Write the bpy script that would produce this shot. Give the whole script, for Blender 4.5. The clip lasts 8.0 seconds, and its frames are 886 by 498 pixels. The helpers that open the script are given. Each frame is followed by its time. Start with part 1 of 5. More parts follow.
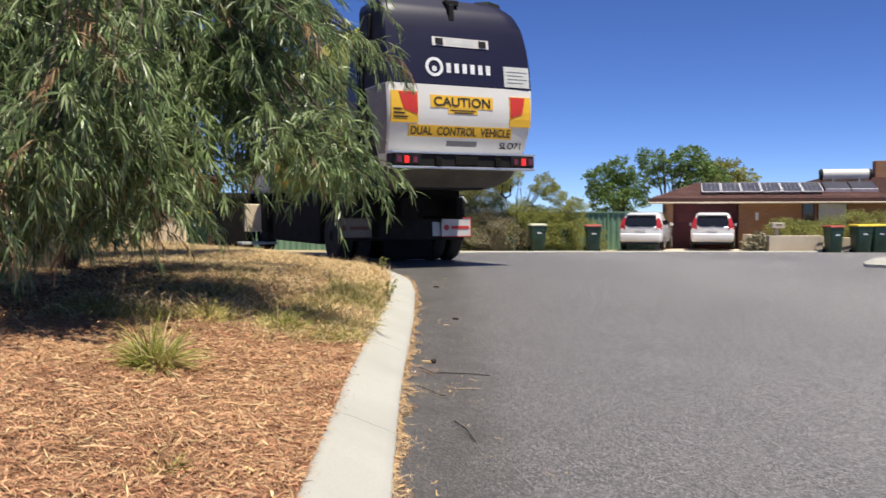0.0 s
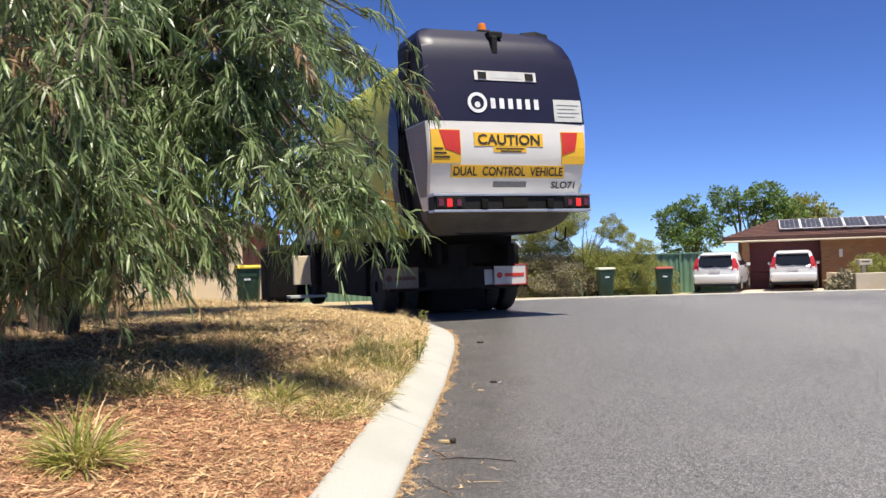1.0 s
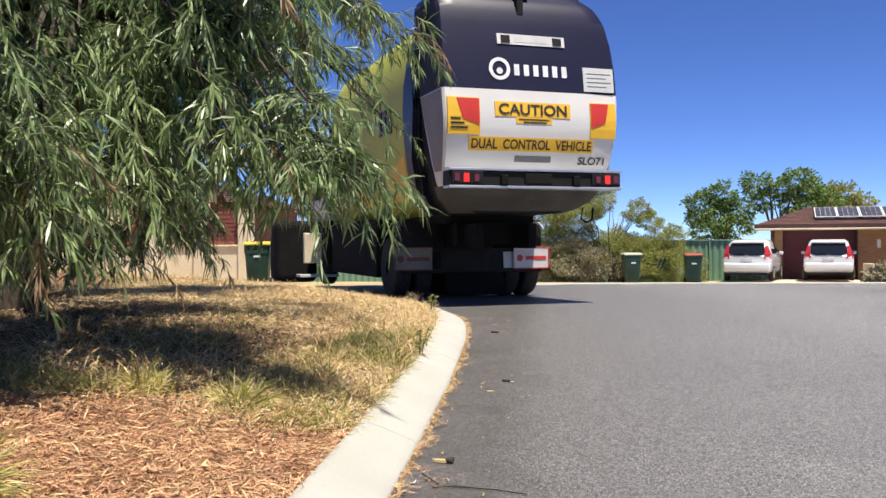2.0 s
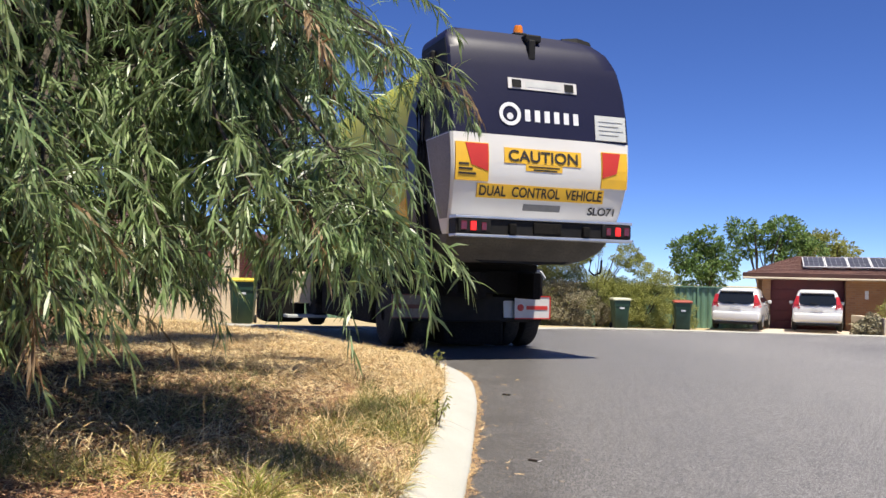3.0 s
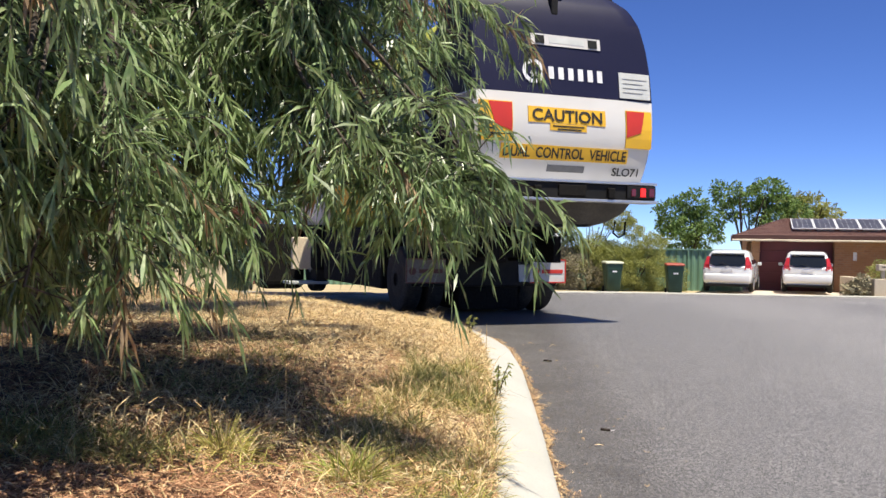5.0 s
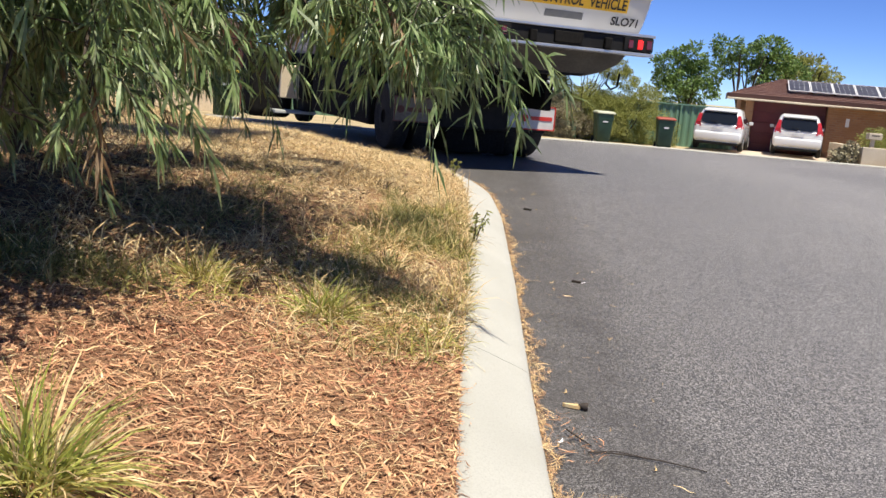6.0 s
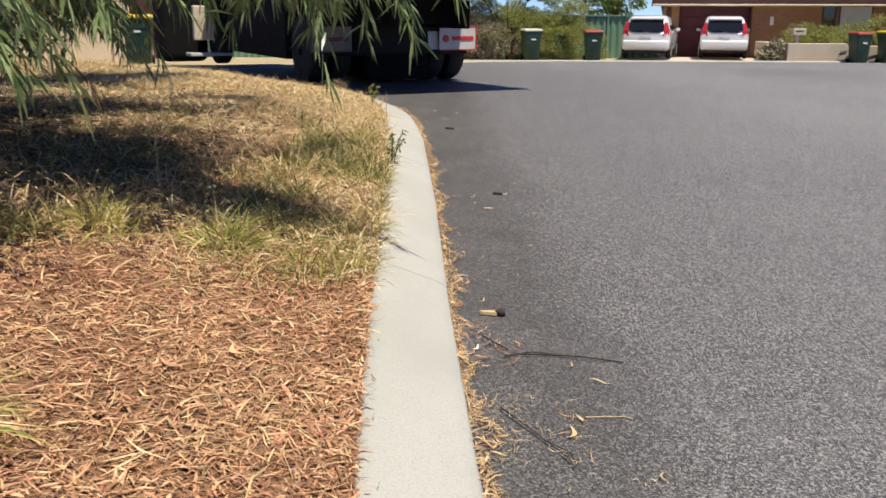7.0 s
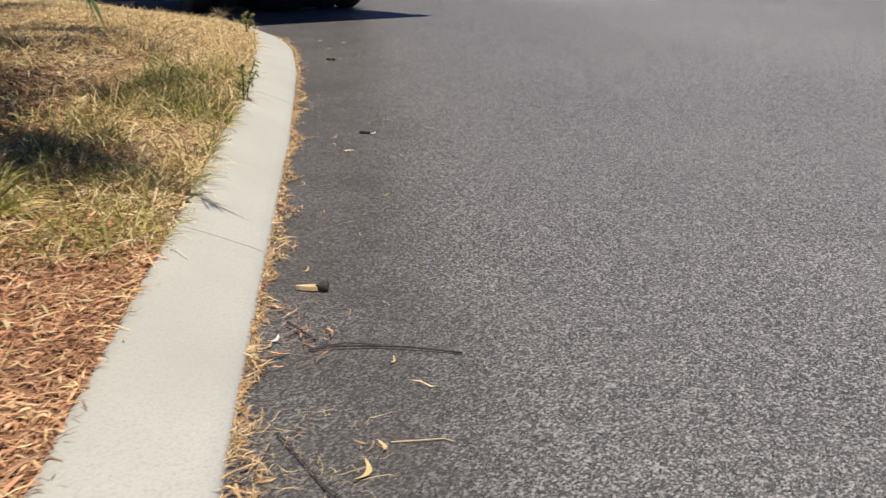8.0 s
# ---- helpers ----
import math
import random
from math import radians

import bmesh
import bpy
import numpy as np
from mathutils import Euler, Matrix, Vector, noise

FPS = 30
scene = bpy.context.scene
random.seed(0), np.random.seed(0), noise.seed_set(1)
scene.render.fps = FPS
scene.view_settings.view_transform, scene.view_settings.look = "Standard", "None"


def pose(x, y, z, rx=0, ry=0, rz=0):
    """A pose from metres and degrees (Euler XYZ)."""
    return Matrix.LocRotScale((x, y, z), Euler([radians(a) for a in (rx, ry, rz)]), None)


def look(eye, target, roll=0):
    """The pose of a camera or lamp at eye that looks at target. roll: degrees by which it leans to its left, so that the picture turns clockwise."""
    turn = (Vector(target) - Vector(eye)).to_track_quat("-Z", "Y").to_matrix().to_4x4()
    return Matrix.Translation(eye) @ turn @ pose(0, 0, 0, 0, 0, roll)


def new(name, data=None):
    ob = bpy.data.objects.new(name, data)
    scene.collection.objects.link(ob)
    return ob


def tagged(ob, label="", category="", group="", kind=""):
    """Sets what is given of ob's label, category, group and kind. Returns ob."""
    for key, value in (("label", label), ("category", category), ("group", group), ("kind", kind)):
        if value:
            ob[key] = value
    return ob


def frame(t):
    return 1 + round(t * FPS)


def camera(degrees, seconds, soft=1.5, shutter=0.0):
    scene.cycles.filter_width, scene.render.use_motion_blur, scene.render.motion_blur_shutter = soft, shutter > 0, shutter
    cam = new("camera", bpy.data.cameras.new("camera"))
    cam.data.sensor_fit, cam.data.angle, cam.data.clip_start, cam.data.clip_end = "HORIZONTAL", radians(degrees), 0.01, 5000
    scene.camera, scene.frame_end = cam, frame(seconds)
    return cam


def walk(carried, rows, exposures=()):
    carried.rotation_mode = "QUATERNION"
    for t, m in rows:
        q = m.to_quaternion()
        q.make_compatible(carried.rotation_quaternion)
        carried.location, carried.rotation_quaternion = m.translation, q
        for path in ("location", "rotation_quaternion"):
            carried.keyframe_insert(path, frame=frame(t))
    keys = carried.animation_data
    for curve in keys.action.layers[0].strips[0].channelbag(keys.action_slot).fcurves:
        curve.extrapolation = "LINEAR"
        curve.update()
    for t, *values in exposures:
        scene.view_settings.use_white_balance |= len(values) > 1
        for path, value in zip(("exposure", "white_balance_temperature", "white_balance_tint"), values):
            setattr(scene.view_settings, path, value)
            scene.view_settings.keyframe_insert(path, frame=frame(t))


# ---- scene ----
cam = camera(51.8, 8.0, shutter=0.15)
METRES, EYE, TILT, LEAN, TURN = 5.0, 1.13, -2.3, 0.0, 0.0
ROWS = [
    (0.0, 0.0, 0.0, 0.0, 0.0, 0.0, 0.0),
    (0.5, 0.0194, 0.1311, 0.001, 5.83, 2.54, 1.71),
    (1.0, 0.0691, 0.2331, 0.0094, 4.58, 3.01, 1.5),
    (1.5, 0.079, 0.3461, 0.0069, 5.74, 1.8, 0.5),
    (3.0, -0.0032, 0.5513, 0.0598, 4.51, 3.97, -1.56),
    (3.5, -0.0454, 0.5663, 0.0441, 3.65, 3.43, -2.34),
    (4.0, -0.0935, 0.5861, 0.0582, 3.28, 3.21, -0.64),
    (5.5, -0.1289, 0.6139, 0.0589, 2.66, -2.4, -2.14),
    (6.0, -0.1238, 0.6172, 0.0638, 2.29, -8.28, -4.94),
    (6.5, -0.1177, 0.6248, 0.0605, 2.0, -8.93, -2.53),
    (7.0, -0.0872, 0.6375, 0.0444, -1.89, -12.25, -0.18),
    (7.5, -0.0557, 0.6936, 0.0313, -4.37, -14.26, 0.79),
    (8.0, 0.0066, 0.7928, 0.0219, -6.08, -16.24, 0.81),
]
PATH = [(t, pose(0, 0, EYE, TILT, LEAN, TURN) @ pose(METRES * x, METRES * y, METRES * z, 90 + pitch, roll, yaw)) for t, x, y, z, yaw, pitch, roll in ROWS]
PATH += [(2.8, look((0.113, 2.754, 1.259), (-0.073, 4.745, 1.298), 0.6)), (5.3, look((-0.657, 3.102, 1.276), (-0.746, 5.099, 1.204), 1.2))]
walk(cam, sorted(PATH, key=lambda row: row[0]), [(0.0, 0.52), (1.0, 0.74), (2.0, 0.76), (4.2, 0.80), (5.5, 0.76), (6.5, 0.5), (7.4, 0.34), (8.0, 0.27)])

# ---- light: a high summer sun from the right, clear sky ----
SUN_TO = Vector((0.23, -0.26, 1.0)).normalized()
sun_data = bpy.data.lights.new("sun", "SUN")
sun_data.energy, sun_data.angle, sun_data.color = 4.9, radians(0.53), (1.0, 0.93, 0.80)
sun = new("sun", sun_data)
sun.matrix_world = look(SUN_TO * 60, (0, 0, 0))
world = bpy.data.worlds.new("sky")
scene.world = world
world.use_nodes = True
wn, wl = world.node_tree.nodes, world.node_tree.links
sky = wn.new("ShaderNodeTexSky")
sky.sky_type, sky.sun_disc = "NISHITA", False
sky.sun_elevation, sky.sun_rotation = math.asin(SUN_TO.z), math.atan2(SUN_TO.x, SUN_TO.y)
sky.air_density, sky.dust_density, sky.ozone_density = 0.5, 0.0, 5.0
sky.altitude = 1000.0
deep = wn.new("ShaderNodeHueSaturation")
deep.inputs["Hue"].default_value, deep.inputs["Saturation"].default_value = 0.51, 1.1
wn["Background"].inputs["Strength"].default_value = 0.094
wl.new(sky.outputs[0], deep.inputs["Color"])
tint = wn.new("ShaderNodeMix")
tint.data_type, tint.blend_type = "RGBA", "MULTIPLY"
tint.inputs[0].default_value = 1.0
tint.inputs[7].default_value = (0.88, 0.95, 1.09, 1)
wl.new(deep.outputs[0], tint.inputs[6])
wl.new(tint.outputs[2], wn["Background"].inputs["Color"])


# ---- materials ----
def mix_color(nt, fac, a, b):
    m = nt.nodes.new("ShaderNodeMix")
    m.data_type = "RGBA"
    if hasattr(fac, "links"):
        nt.links.new(fac, m.inputs[0])
    else:
        m.inputs[0].default_value = fac
    for k, c in ((6, a), (7, b)):
        if hasattr(c, "links"):
            nt.links.new(c, m.inputs[k])
        else:
            m.inputs[k].default_value = (*c, 1)
    return m.outputs[2]


def noise_fac(nt, coord, scale, lo=0.35, hi=0.65, detail=4.0, stretch=(1, 1, 1)):
    vec = coord
    if stretch != (1, 1, 1):
        mp = nt.nodes.new("ShaderNodeMapping")
        mp.inputs["Scale"].default_value = stretch
        nt.links.new(coord, mp.inputs[0])
        vec = mp.outputs[0]
    n = nt.nodes.new("ShaderNodeTexNoise")
    n.inputs["Scale"].default_value, n.inputs["Detail"].default_value = scale, detail
    nt.links.new(vec, n.inputs["Vector"])
    r = nt.nodes.new("ShaderNodeMapRange")
    r.inputs["From Min"].default_value, r.inputs["From Max"].default_value = lo, hi
    nt.links.new(n.outputs["Fac"], r.inputs["Value"])
    return r.outputs[0]


def surface(name, a, b=None, scale=4.0, fine=60.0, c=None, rough=0.6, metal=0.0, bump=0.1, bump_scale=80.0, stretch=(1, 1, 1), island=0.0, per_object=0.0, thin=0.0, coat=0.0):
    """A two-scale procedural surface: a and b in large patches, c in fine grain."""
    m = bpy.data.materials.new(name)
    m.use_nodes = True
    nt = m.node_tree
    bsdf = nt.nodes["Principled BSDF"]
    coord = nt.nodes.new("ShaderNodeTexCoord").outputs["Object"]
    b = b or tuple(v * 0.8 for v in a)
    col = mix_color(nt, noise_fac(nt, coord, scale, stretch=stretch), a, b)
    if c:
        col = mix_color(nt, noise_fac(nt, coord, fine, 0.45, 0.75, 3.0, stretch), col, c)
    if island or per_object:
        if island:
            src = nt.nodes.new("ShaderNodeNewGeometry").outputs["Random Per Island"]
        else:
            src = nt.nodes.new("ShaderNodeObjectInfo").outputs["Random"]
        hsv = nt.nodes.new("ShaderNodeHueSaturation")
        r = nt.nodes.new("ShaderNodeMapRange")
        v = island or per_object
        r.inputs["To Min"].default_value, r.inputs["To Max"].default_value = 1 - v, 1 + v
        nt.links.new(src, r.inputs["Value"])
        nt.links.new(r.outputs[0], hsv.inputs["Value"])
        nt.links.new(col, hsv.inputs["Color"])
        col = hsv.outputs[0]
    nt.links.new(col, bsdf.inputs["Base Color"])
    bsdf.inputs["Roughness"].default_value, bsdf.inputs["Metallic"].default_value = rough, metal
    bsdf.inputs["Coat Weight"].default_value, bsdf.inputs["Coat Roughness"].default_value = coat, 0.08
    if bump:
        bp = nt.nodes.new("ShaderNodeBump")
        bp.inputs["Strength"].default_value, bp.inputs["Distance"].default_value = bump, 0.02
        nt.links.new(noise_fac(nt, coord, bump_scale, 0.2, 0.8, 3.0, stretch), bp.inputs["Height"])
        nt.links.new(bp.outputs[0], bsdf.inputs["Normal"])
    if thin:
        tr = nt.nodes.new("ShaderNodeBsdfTranslucent")
        nt.links.new(col, tr.inputs["Color"])
        mx = nt.nodes.new("ShaderNodeMixShader")
        mx.inputs[0].default_value = thin
        nt.links.new(bsdf.outputs[0], mx.inputs[1])
        nt.links.new(tr.outputs[0], mx.inputs[2])
        nt.links.new(mx.outputs[0], nt.nodes["Material Output"].inputs["Surface"])
    return m


def asphalt_material():
    m = bpy.data.materials.new("asphalt")
    m.use_nodes = True
    nt = m.node_tree
    bsdf = nt.nodes["Principled BSDF"]
    coord = nt.nodes.new("ShaderNodeTexCoord").outputs["Object"]
    sx = nt.nodes.new("ShaderNodeSeparateXYZ")
    nt.links.new(coord, sx.inputs[0])

    def ramp(value, a, b, lo=0.0, hi=1.0):
        r = nt.nodes.new("ShaderNodeMapRange")
        r.inputs["From Min"].default_value, r.inputs["From Max"].default_value = a, b
        r.inputs["To Min"].default_value, r.inputs["To Max"].default_value = lo, hi
        nt.links.new(value, r.inputs["Value"])
        return r.outputs[0]

    def maths(op, a, b):
        n = nt.nodes.new("ShaderNodeMath")
        n.operation = op
        for k, v in enumerate((a, b)):
            if hasattr(v, "links"):
                nt.links.new(v, n.inputs[k])
            else:
                n.inputs[k].default_value = v
        return n.outputs[0]

    # binder: large patches, then streaks along the way of travel
    col = mix_color(nt, noise_fac(nt, coord, 0.5, 0.3, 0.7, 5.0), (0.058, 0.054, 0.051), (0.080, 0.075, 0.071))
    col = mix_color(nt, noise_fac(nt, coord, 2.2, 0.50, 0.80, 6.0, (1.0, 0.35, 1.0)), col, (0.046, 0.044, 0.042))
    # stone chips of two sizes, some pale, some dark
    vor = nt.nodes.new("ShaderNodeTexVoronoi")
    vor.inputs["Scale"].default_value = 165.0
    nt.links.new(coord, vor.inputs["Vector"])
    sep = nt.nodes.new("ShaderNodeSeparateColor")
    nt.links.new(vor.outputs["Color"], sep.inputs[0])
    grit = nt.nodes.new("ShaderNodeTexVoronoi")
    grit.inputs["Scale"].default_value = 330.0
    nt.links.new(coord, grit.inputs["Vector"])
    sep2 = nt.nodes.new("ShaderNodeSeparateColor")
    nt.links.new(grit.outputs["Color"], sep2.inputs[0])
    col = mix_color(nt, ramp(sep.outputs[0], 0.56, 0.96), col, (0.42, 0.40, 0.385))
    col = mix_color(nt, ramp(sep.outputs[1], 0.42, 0.0), col, (0.016, 0.016, 0.017))
    col = mix_color(nt, ramp(sep2.outputs[0], 0.72, 1.0, 0.0, 0.85), col, (0.48, 0.46, 0.44))
    # a dirty strip of finer, browner binder that runs along the gutter
    wob = maths("MULTIPLY_ADD", noise_fac(nt, coord, 0.9, 0.0, 1.0, 4.0, (0.0, 1.0, 0.0)), 0.5)
    nt.links.new(sx.outputs[0], wob.node.inputs[2])
    band = ramp(wob, 0.74, 0.36)
    blotch = noise_fac(nt, coord, 3.0, 0.25, 0.75, 5.0)
    col = mix_color(nt, maths("MULTIPLY", band, maths("ADD", maths("MULTIPLY", blotch, 0.4), 0.3)), col, (0.062, 0.055, 0.048))
    # value rises away from the gutter, painting in brightness seen at grazing angles
    lightened = maths("MULTIPLY", ramp(wob, 0.8, 4.2), noise_fac(nt, coord, 0.35, 0.1, 0.6, 4.0, (1.0, 0.5, 1.0)))
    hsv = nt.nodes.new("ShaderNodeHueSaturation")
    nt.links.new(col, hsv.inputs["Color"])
    nt.links.new(ramp(lightened, 0.0, 1.0, 0.79, 1.24), hsv.inputs["Value"])
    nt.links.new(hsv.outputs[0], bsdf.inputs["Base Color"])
    bsdf.inputs["Roughness"].default_value = 0.55
    bp = nt.nodes.new("ShaderNodeBump")
    bp.inputs["Strength"].default_value, bp.inputs["Distance"].default_value = 0.4, 0.006
    nt.links.new(vor.outputs["Distance"], bp.inputs["Height"])
    nt.links.new(bp.outputs[0], bsdf.inputs["Normal"])
    return m


def glass_material(name, tint):
    m = bpy.data.materials.new(name)
    m.use_nodes = True
    b = m.node_tree.nodes["Principled BSDF"]
    b.inputs["Base Color"].default_value = (*tint, 1)
    b.inputs["Roughness"].default_value = 0.04
    b.inputs["Coat Weight"].default_value = 0.3
    b.inputs["Coat Roughness"].default_value = 0.03
    return m


def lamp_glow(name, color, strength):
    m = bpy.data.materials.new(name)
    m.use_nodes = True
    b = m.node_tree.nodes["Principled BSDF"]
    b.inputs["Base Color"].default_value = (*color, 1)
    b.inputs["Emission Color"].default_value = (*color, 1)
    b.inputs["Emission Strength"].default_value = strength
    b.inputs["Roughness"].default_value = 0.2
    return m


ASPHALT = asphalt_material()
CONCRETE = surface("kerb_concrete", (0.43, 0.422, 0.378), (0.375, 0.367, 0.325), 1.5, 140, (0.33, 0.32, 0.28), 0.85, bump=0.1, bump_scale=150)
PALE_CONCRETE = surface("driveway_concrete", (0.55, 0.45, 0.36), (0.47, 0.37, 0.29), 0.8, 50, (0.6, 0.52, 0.42), 0.85)
SOIL = surface("verge_soil", (0.23, 0.11, 0.055), (0.31, 0.17, 0.085), 1.3, 70, (0.09, 0.048, 0.026), 0.95, bump=0.9, bump_scale=60)
DRY_GROUND = surface("dry_ground", (0.42, 0.33, 0.19), (0.30, 0.24, 0.13), 0.35, 12, (0.5, 0.40, 0.24), 0.95, bump=0.6, bump_scale=25)
LITTER = surface("bark_litter", (0.47, 0.255, 0.13), (0.34, 0.15, 0.08), 2.0, 40, (0.64, 0.43, 0.24), 0.8, bump=0.0, island=0.55)
GUTTER = surface("gutter_litter", (0.37, 0.225, 0.125), (0.25, 0.14, 0.085), 2.0, 40, (0.52, 0.37, 0.22), 0.8, bump=0.0, island=0.5)
STRAW = surface("dry_grass", (0.64, 0.49, 0.24), (0.50, 0.365, 0.165), 1.2, 30, (0.74, 0.62, 0.37), 0.8, bump=0.0, island=0.35, thin=0.25)
BLOND = surface("blond_thatch", (0.76, 0.62, 0.37), (0.66, 0.51, 0.27), 1.2, 30, (0.82, 0.72, 0.48), 0.8, bump=0.0, island=0.25, thin=0.2)
LIME_GRASS = surface("lime_grass", (0.31, 0.37, 0.055), (0.48, 0.42, 0.14), 6.0, 40, (0.16, 0.23, 0.04), 0.55, bump=0.0, island=0.35, thin=0.35)
GREEN_GRASS = surface("green_grass", (0.36, 0.34, 0.08), (0.50, 0.42, 0.13), 3.0, 30, (0.26, 0.28, 0.06), 0.6, bump=0.0, island=0.35, thin=0.3)
LEAF = surface("willow_leaf", (0.205, 0.28, 0.105), (0.125, 0.20, 0.075), 1.2, 20, (0.36, 0.41, 0.22), 0.36, bump=0.0, island=0.55, thin=0.36)
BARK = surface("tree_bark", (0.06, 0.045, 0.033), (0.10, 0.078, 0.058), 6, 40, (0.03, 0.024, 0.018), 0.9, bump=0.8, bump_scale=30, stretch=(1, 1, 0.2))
SCRUB = surface("scrub_leaf", (0.33, 0.35, 0.09), (0.22, 0.245, 0.075), 0.8, 10, (0.40, 0.39, 0.13), 0.65, bump=0.0, island=0.15, thin=0.35)
DEAD_FOLIAGE = surface("dead_foliage", (0.22, 0.13, 0.06), (0.30, 0.20, 0.10), 2.0, 20, (0.38, 0.28, 0.15), 0.7, bump=0.0, island=0.4, thin=0.2)
DARK_WEED = surface("dry_dark_weed", (0.12, 0.08, 0.05), (0.18, 0.13, 0.08), 4.0, 40, (0.26, 0.2, 0.12), 0.8, bump=0.0, island=0.4)
OLIVE_GRASS = surface("olive_grass", (0.21, 0.22, 0.065), (0.34, 0.29, 0.11), 4.0, 40, (0.13, 0.15, 0.045), 0.6, bump=0.0, island=0.4, thin=0.3)
BROAD_LEAF = surface("broad_leaf", (0.145, 0.24, 0.055), (0.085, 0.16, 0.045), 0.8, 10, (0.24, 0.32, 0.085), 0.5, bump=0.0, island=0.4, thin=0.25)

BLUE_PAINT = surface("navy_paint", (0.007, 0.007, 0.027), (0.010, 0.0095, 0.032), 2, 40, (0.012, 0.0115, 0.03), 0.42, bump=0.02, bump_scale=6, coat=0.0)
WHITE_PAINT = surface("white_paint", (0.66, 0.645, 0.61), (0.61, 0.59, 0.55), 1.2, 30, None, 0.4, bump=0.02, bump_scale=6, coat=0.3)
LIME_PAINT = surface("lime_paint", (0.45, 0.46, 0.05), (0.40, 0.41, 0.06), 0.8, 20, None, 0.6, bump=0.02, bump_scale=6)
# dirty tailgate underside; shade below the lamp bar is put into this colour
SHADED_GRIME = surface("shaded_grime", (0.10, 0.09, 0.075), (0.065, 0.058, 0.05), 2.5, 40, (0.05, 0.045, 0.04), 0.75, bump=0.05)
# white of the kerb-side mudflap, darkened to carry its shade
SHADED_FLAP = surface("shaded_flap_vinyl", (0.21, 0.19, 0.16), (0.15, 0.135, 0.115), 2.5, 40, (0.11, 0.095, 0.08), 0.6, bump=0.05)
YELLOW = surface("yellow_sign", (0.78, 0.45, 0.02), (0.70, 0.40, 0.03), 4, 60, None, 0.5, bump=0)
RED = surface("red_sign", (0.55, 0.035, 0.02), (0.50, 0.03, 0.02), 4, 60, None, 0.45, bump=0)
# red print of that flap, with the same shade in the colour
SHADED_RED = surface("shaded_red", (0.14, 0.06, 0.05), (0.11, 0.05, 0.04), 4, 60, None, 0.7, bump=0)
INK = surface("black_lettering", (0.02, 0.018, 0.015), None, 8, 60, None, 0.6, bump=0)
GREY_INK = surface("grey_lettering", (0.16, 0.16, 0.16), None, 8, 60, None, 0.6, bump=0)
WHITE_INK = surface("white_lettering", (0.78, 0.78, 0.78), None, 8, 60, None, 0.5, bump=0)
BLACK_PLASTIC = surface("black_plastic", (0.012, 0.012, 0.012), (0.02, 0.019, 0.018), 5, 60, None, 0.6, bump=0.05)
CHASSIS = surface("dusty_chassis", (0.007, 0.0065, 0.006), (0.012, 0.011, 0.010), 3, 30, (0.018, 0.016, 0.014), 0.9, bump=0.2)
RUBBER = surface("tyre_rubber", (0.02, 0.02, 0.02), (0.035, 0.033, 0.03), 4, 40, (0.05, 0.047, 0.042), 0.8, bump=0.2)
STEEL = surface("brushed_steel", (0.6, 0.6, 0.6), (0.5, 0.5, 0.5), 3, 60, None, 0.35, metal=0.9, bump=0.02)
PLATE = surface("pale_plate", (0.55, 0.56, 0.53), (0.48, 0.49, 0.47), 6, 60, None, 0.4, bump=0)
FLAP_WHITE = surface("mudflap_vinyl", (0.62, 0.60, 0.58), (0.5, 0.48, 0.46), 3, 40, None, 0.6, bump=0.05)
RED_LAMP = lamp_glow("red_lamp_on", (0.8, 0.02, 0.015), 0.55)
CAR_LENS = surface("car_red_lens", (0.5, 0.03, 0.035), None, 5, 50, None, 0.2, bump=0, coat=0.6)
# shade of the white cheek, put into its overlay's colour
CHEEK_SHADE = surface("cheek_shade_grey", (0.24, 0.215, 0.185), (0.20, 0.18, 0.155), 1.5, 40, (0.16, 0.14, 0.12), 0.6, bump=0.05)
RED_LENS = surface("red_lens", (0.14, 0.008, 0.01), None, 5, 50, None, 0.2, bump=0, coat=0.6)
AMBER = surface("amber_lens", (0.7, 0.2, 0.01), None, 5, 50, None, 0.2, bump=0, coat=0.6)
GLASS = glass_material("dark_glass", (0.012, 0.014, 0.016))
CAR_WHITE = surface("car_white", (0.80, 0.80, 0.79), (0.76, 0.76, 0.75), 1, 30, None, 0.25, bump=0, coat=0.8)
BIN_GREEN = surface("bin_green", (0.018, 0.055, 0.032), (0.026, 0.07, 0.042), 3, 40, None, 0.5, bump=0.05)
BIN_CREAM = surface("bin_lid_cream", (0.55, 0.55, 0.40), None, 3, 40, None, 0.5, bump=0.03)
BIN_RED = surface("bin_lid_red", (0.35, 0.06, 0.03), None, 3, 40, None, 0.5, bump=0.03)
BIN_YELLOW = surface("bin_lid_yellow", (0.75, 0.55, 0.04), None, 3, 40, None, 0.5, bump=0.03)
GARAGE_RED = surface("maroon_door", (0.19, 0.04, 0.04), (0.16, 0.034, 0.034), 2, 30, None, 0.5, bump=0.03)
ROOF_TILE = surface("roof_tile", (0.165, 0.085, 0.065), (0.115, 0.06, 0.05), 1.5, 20, (0.21, 0.125, 0.10), 0.85, bump=0.2, per_object=0.25)
TIMBER_BROWN = surface("brown_fascia", (0.085, 0.035, 0.025), None, 3, 30, None, 0.6, bump=0.03)
CREAM = surface("cream_render", (0.60, 0.52, 0.40), (0.52, 0.44, 0.33), 1.2, 30, (0.45, 0.37, 0.27), 0.9, bump=0.3)
SOLAR = surface("solar_cell", (0.035, 0.036, 0.05), (0.05, 0.052, 0.07), 3, 50, None, 0.45, bump=0)
FENCE_GREEN = surface("green_steel_fence", (0.15, 0.27, 0.19), (0.13, 0.24, 0.17), 1.0, 20, None, 0.5, bump=0.03)
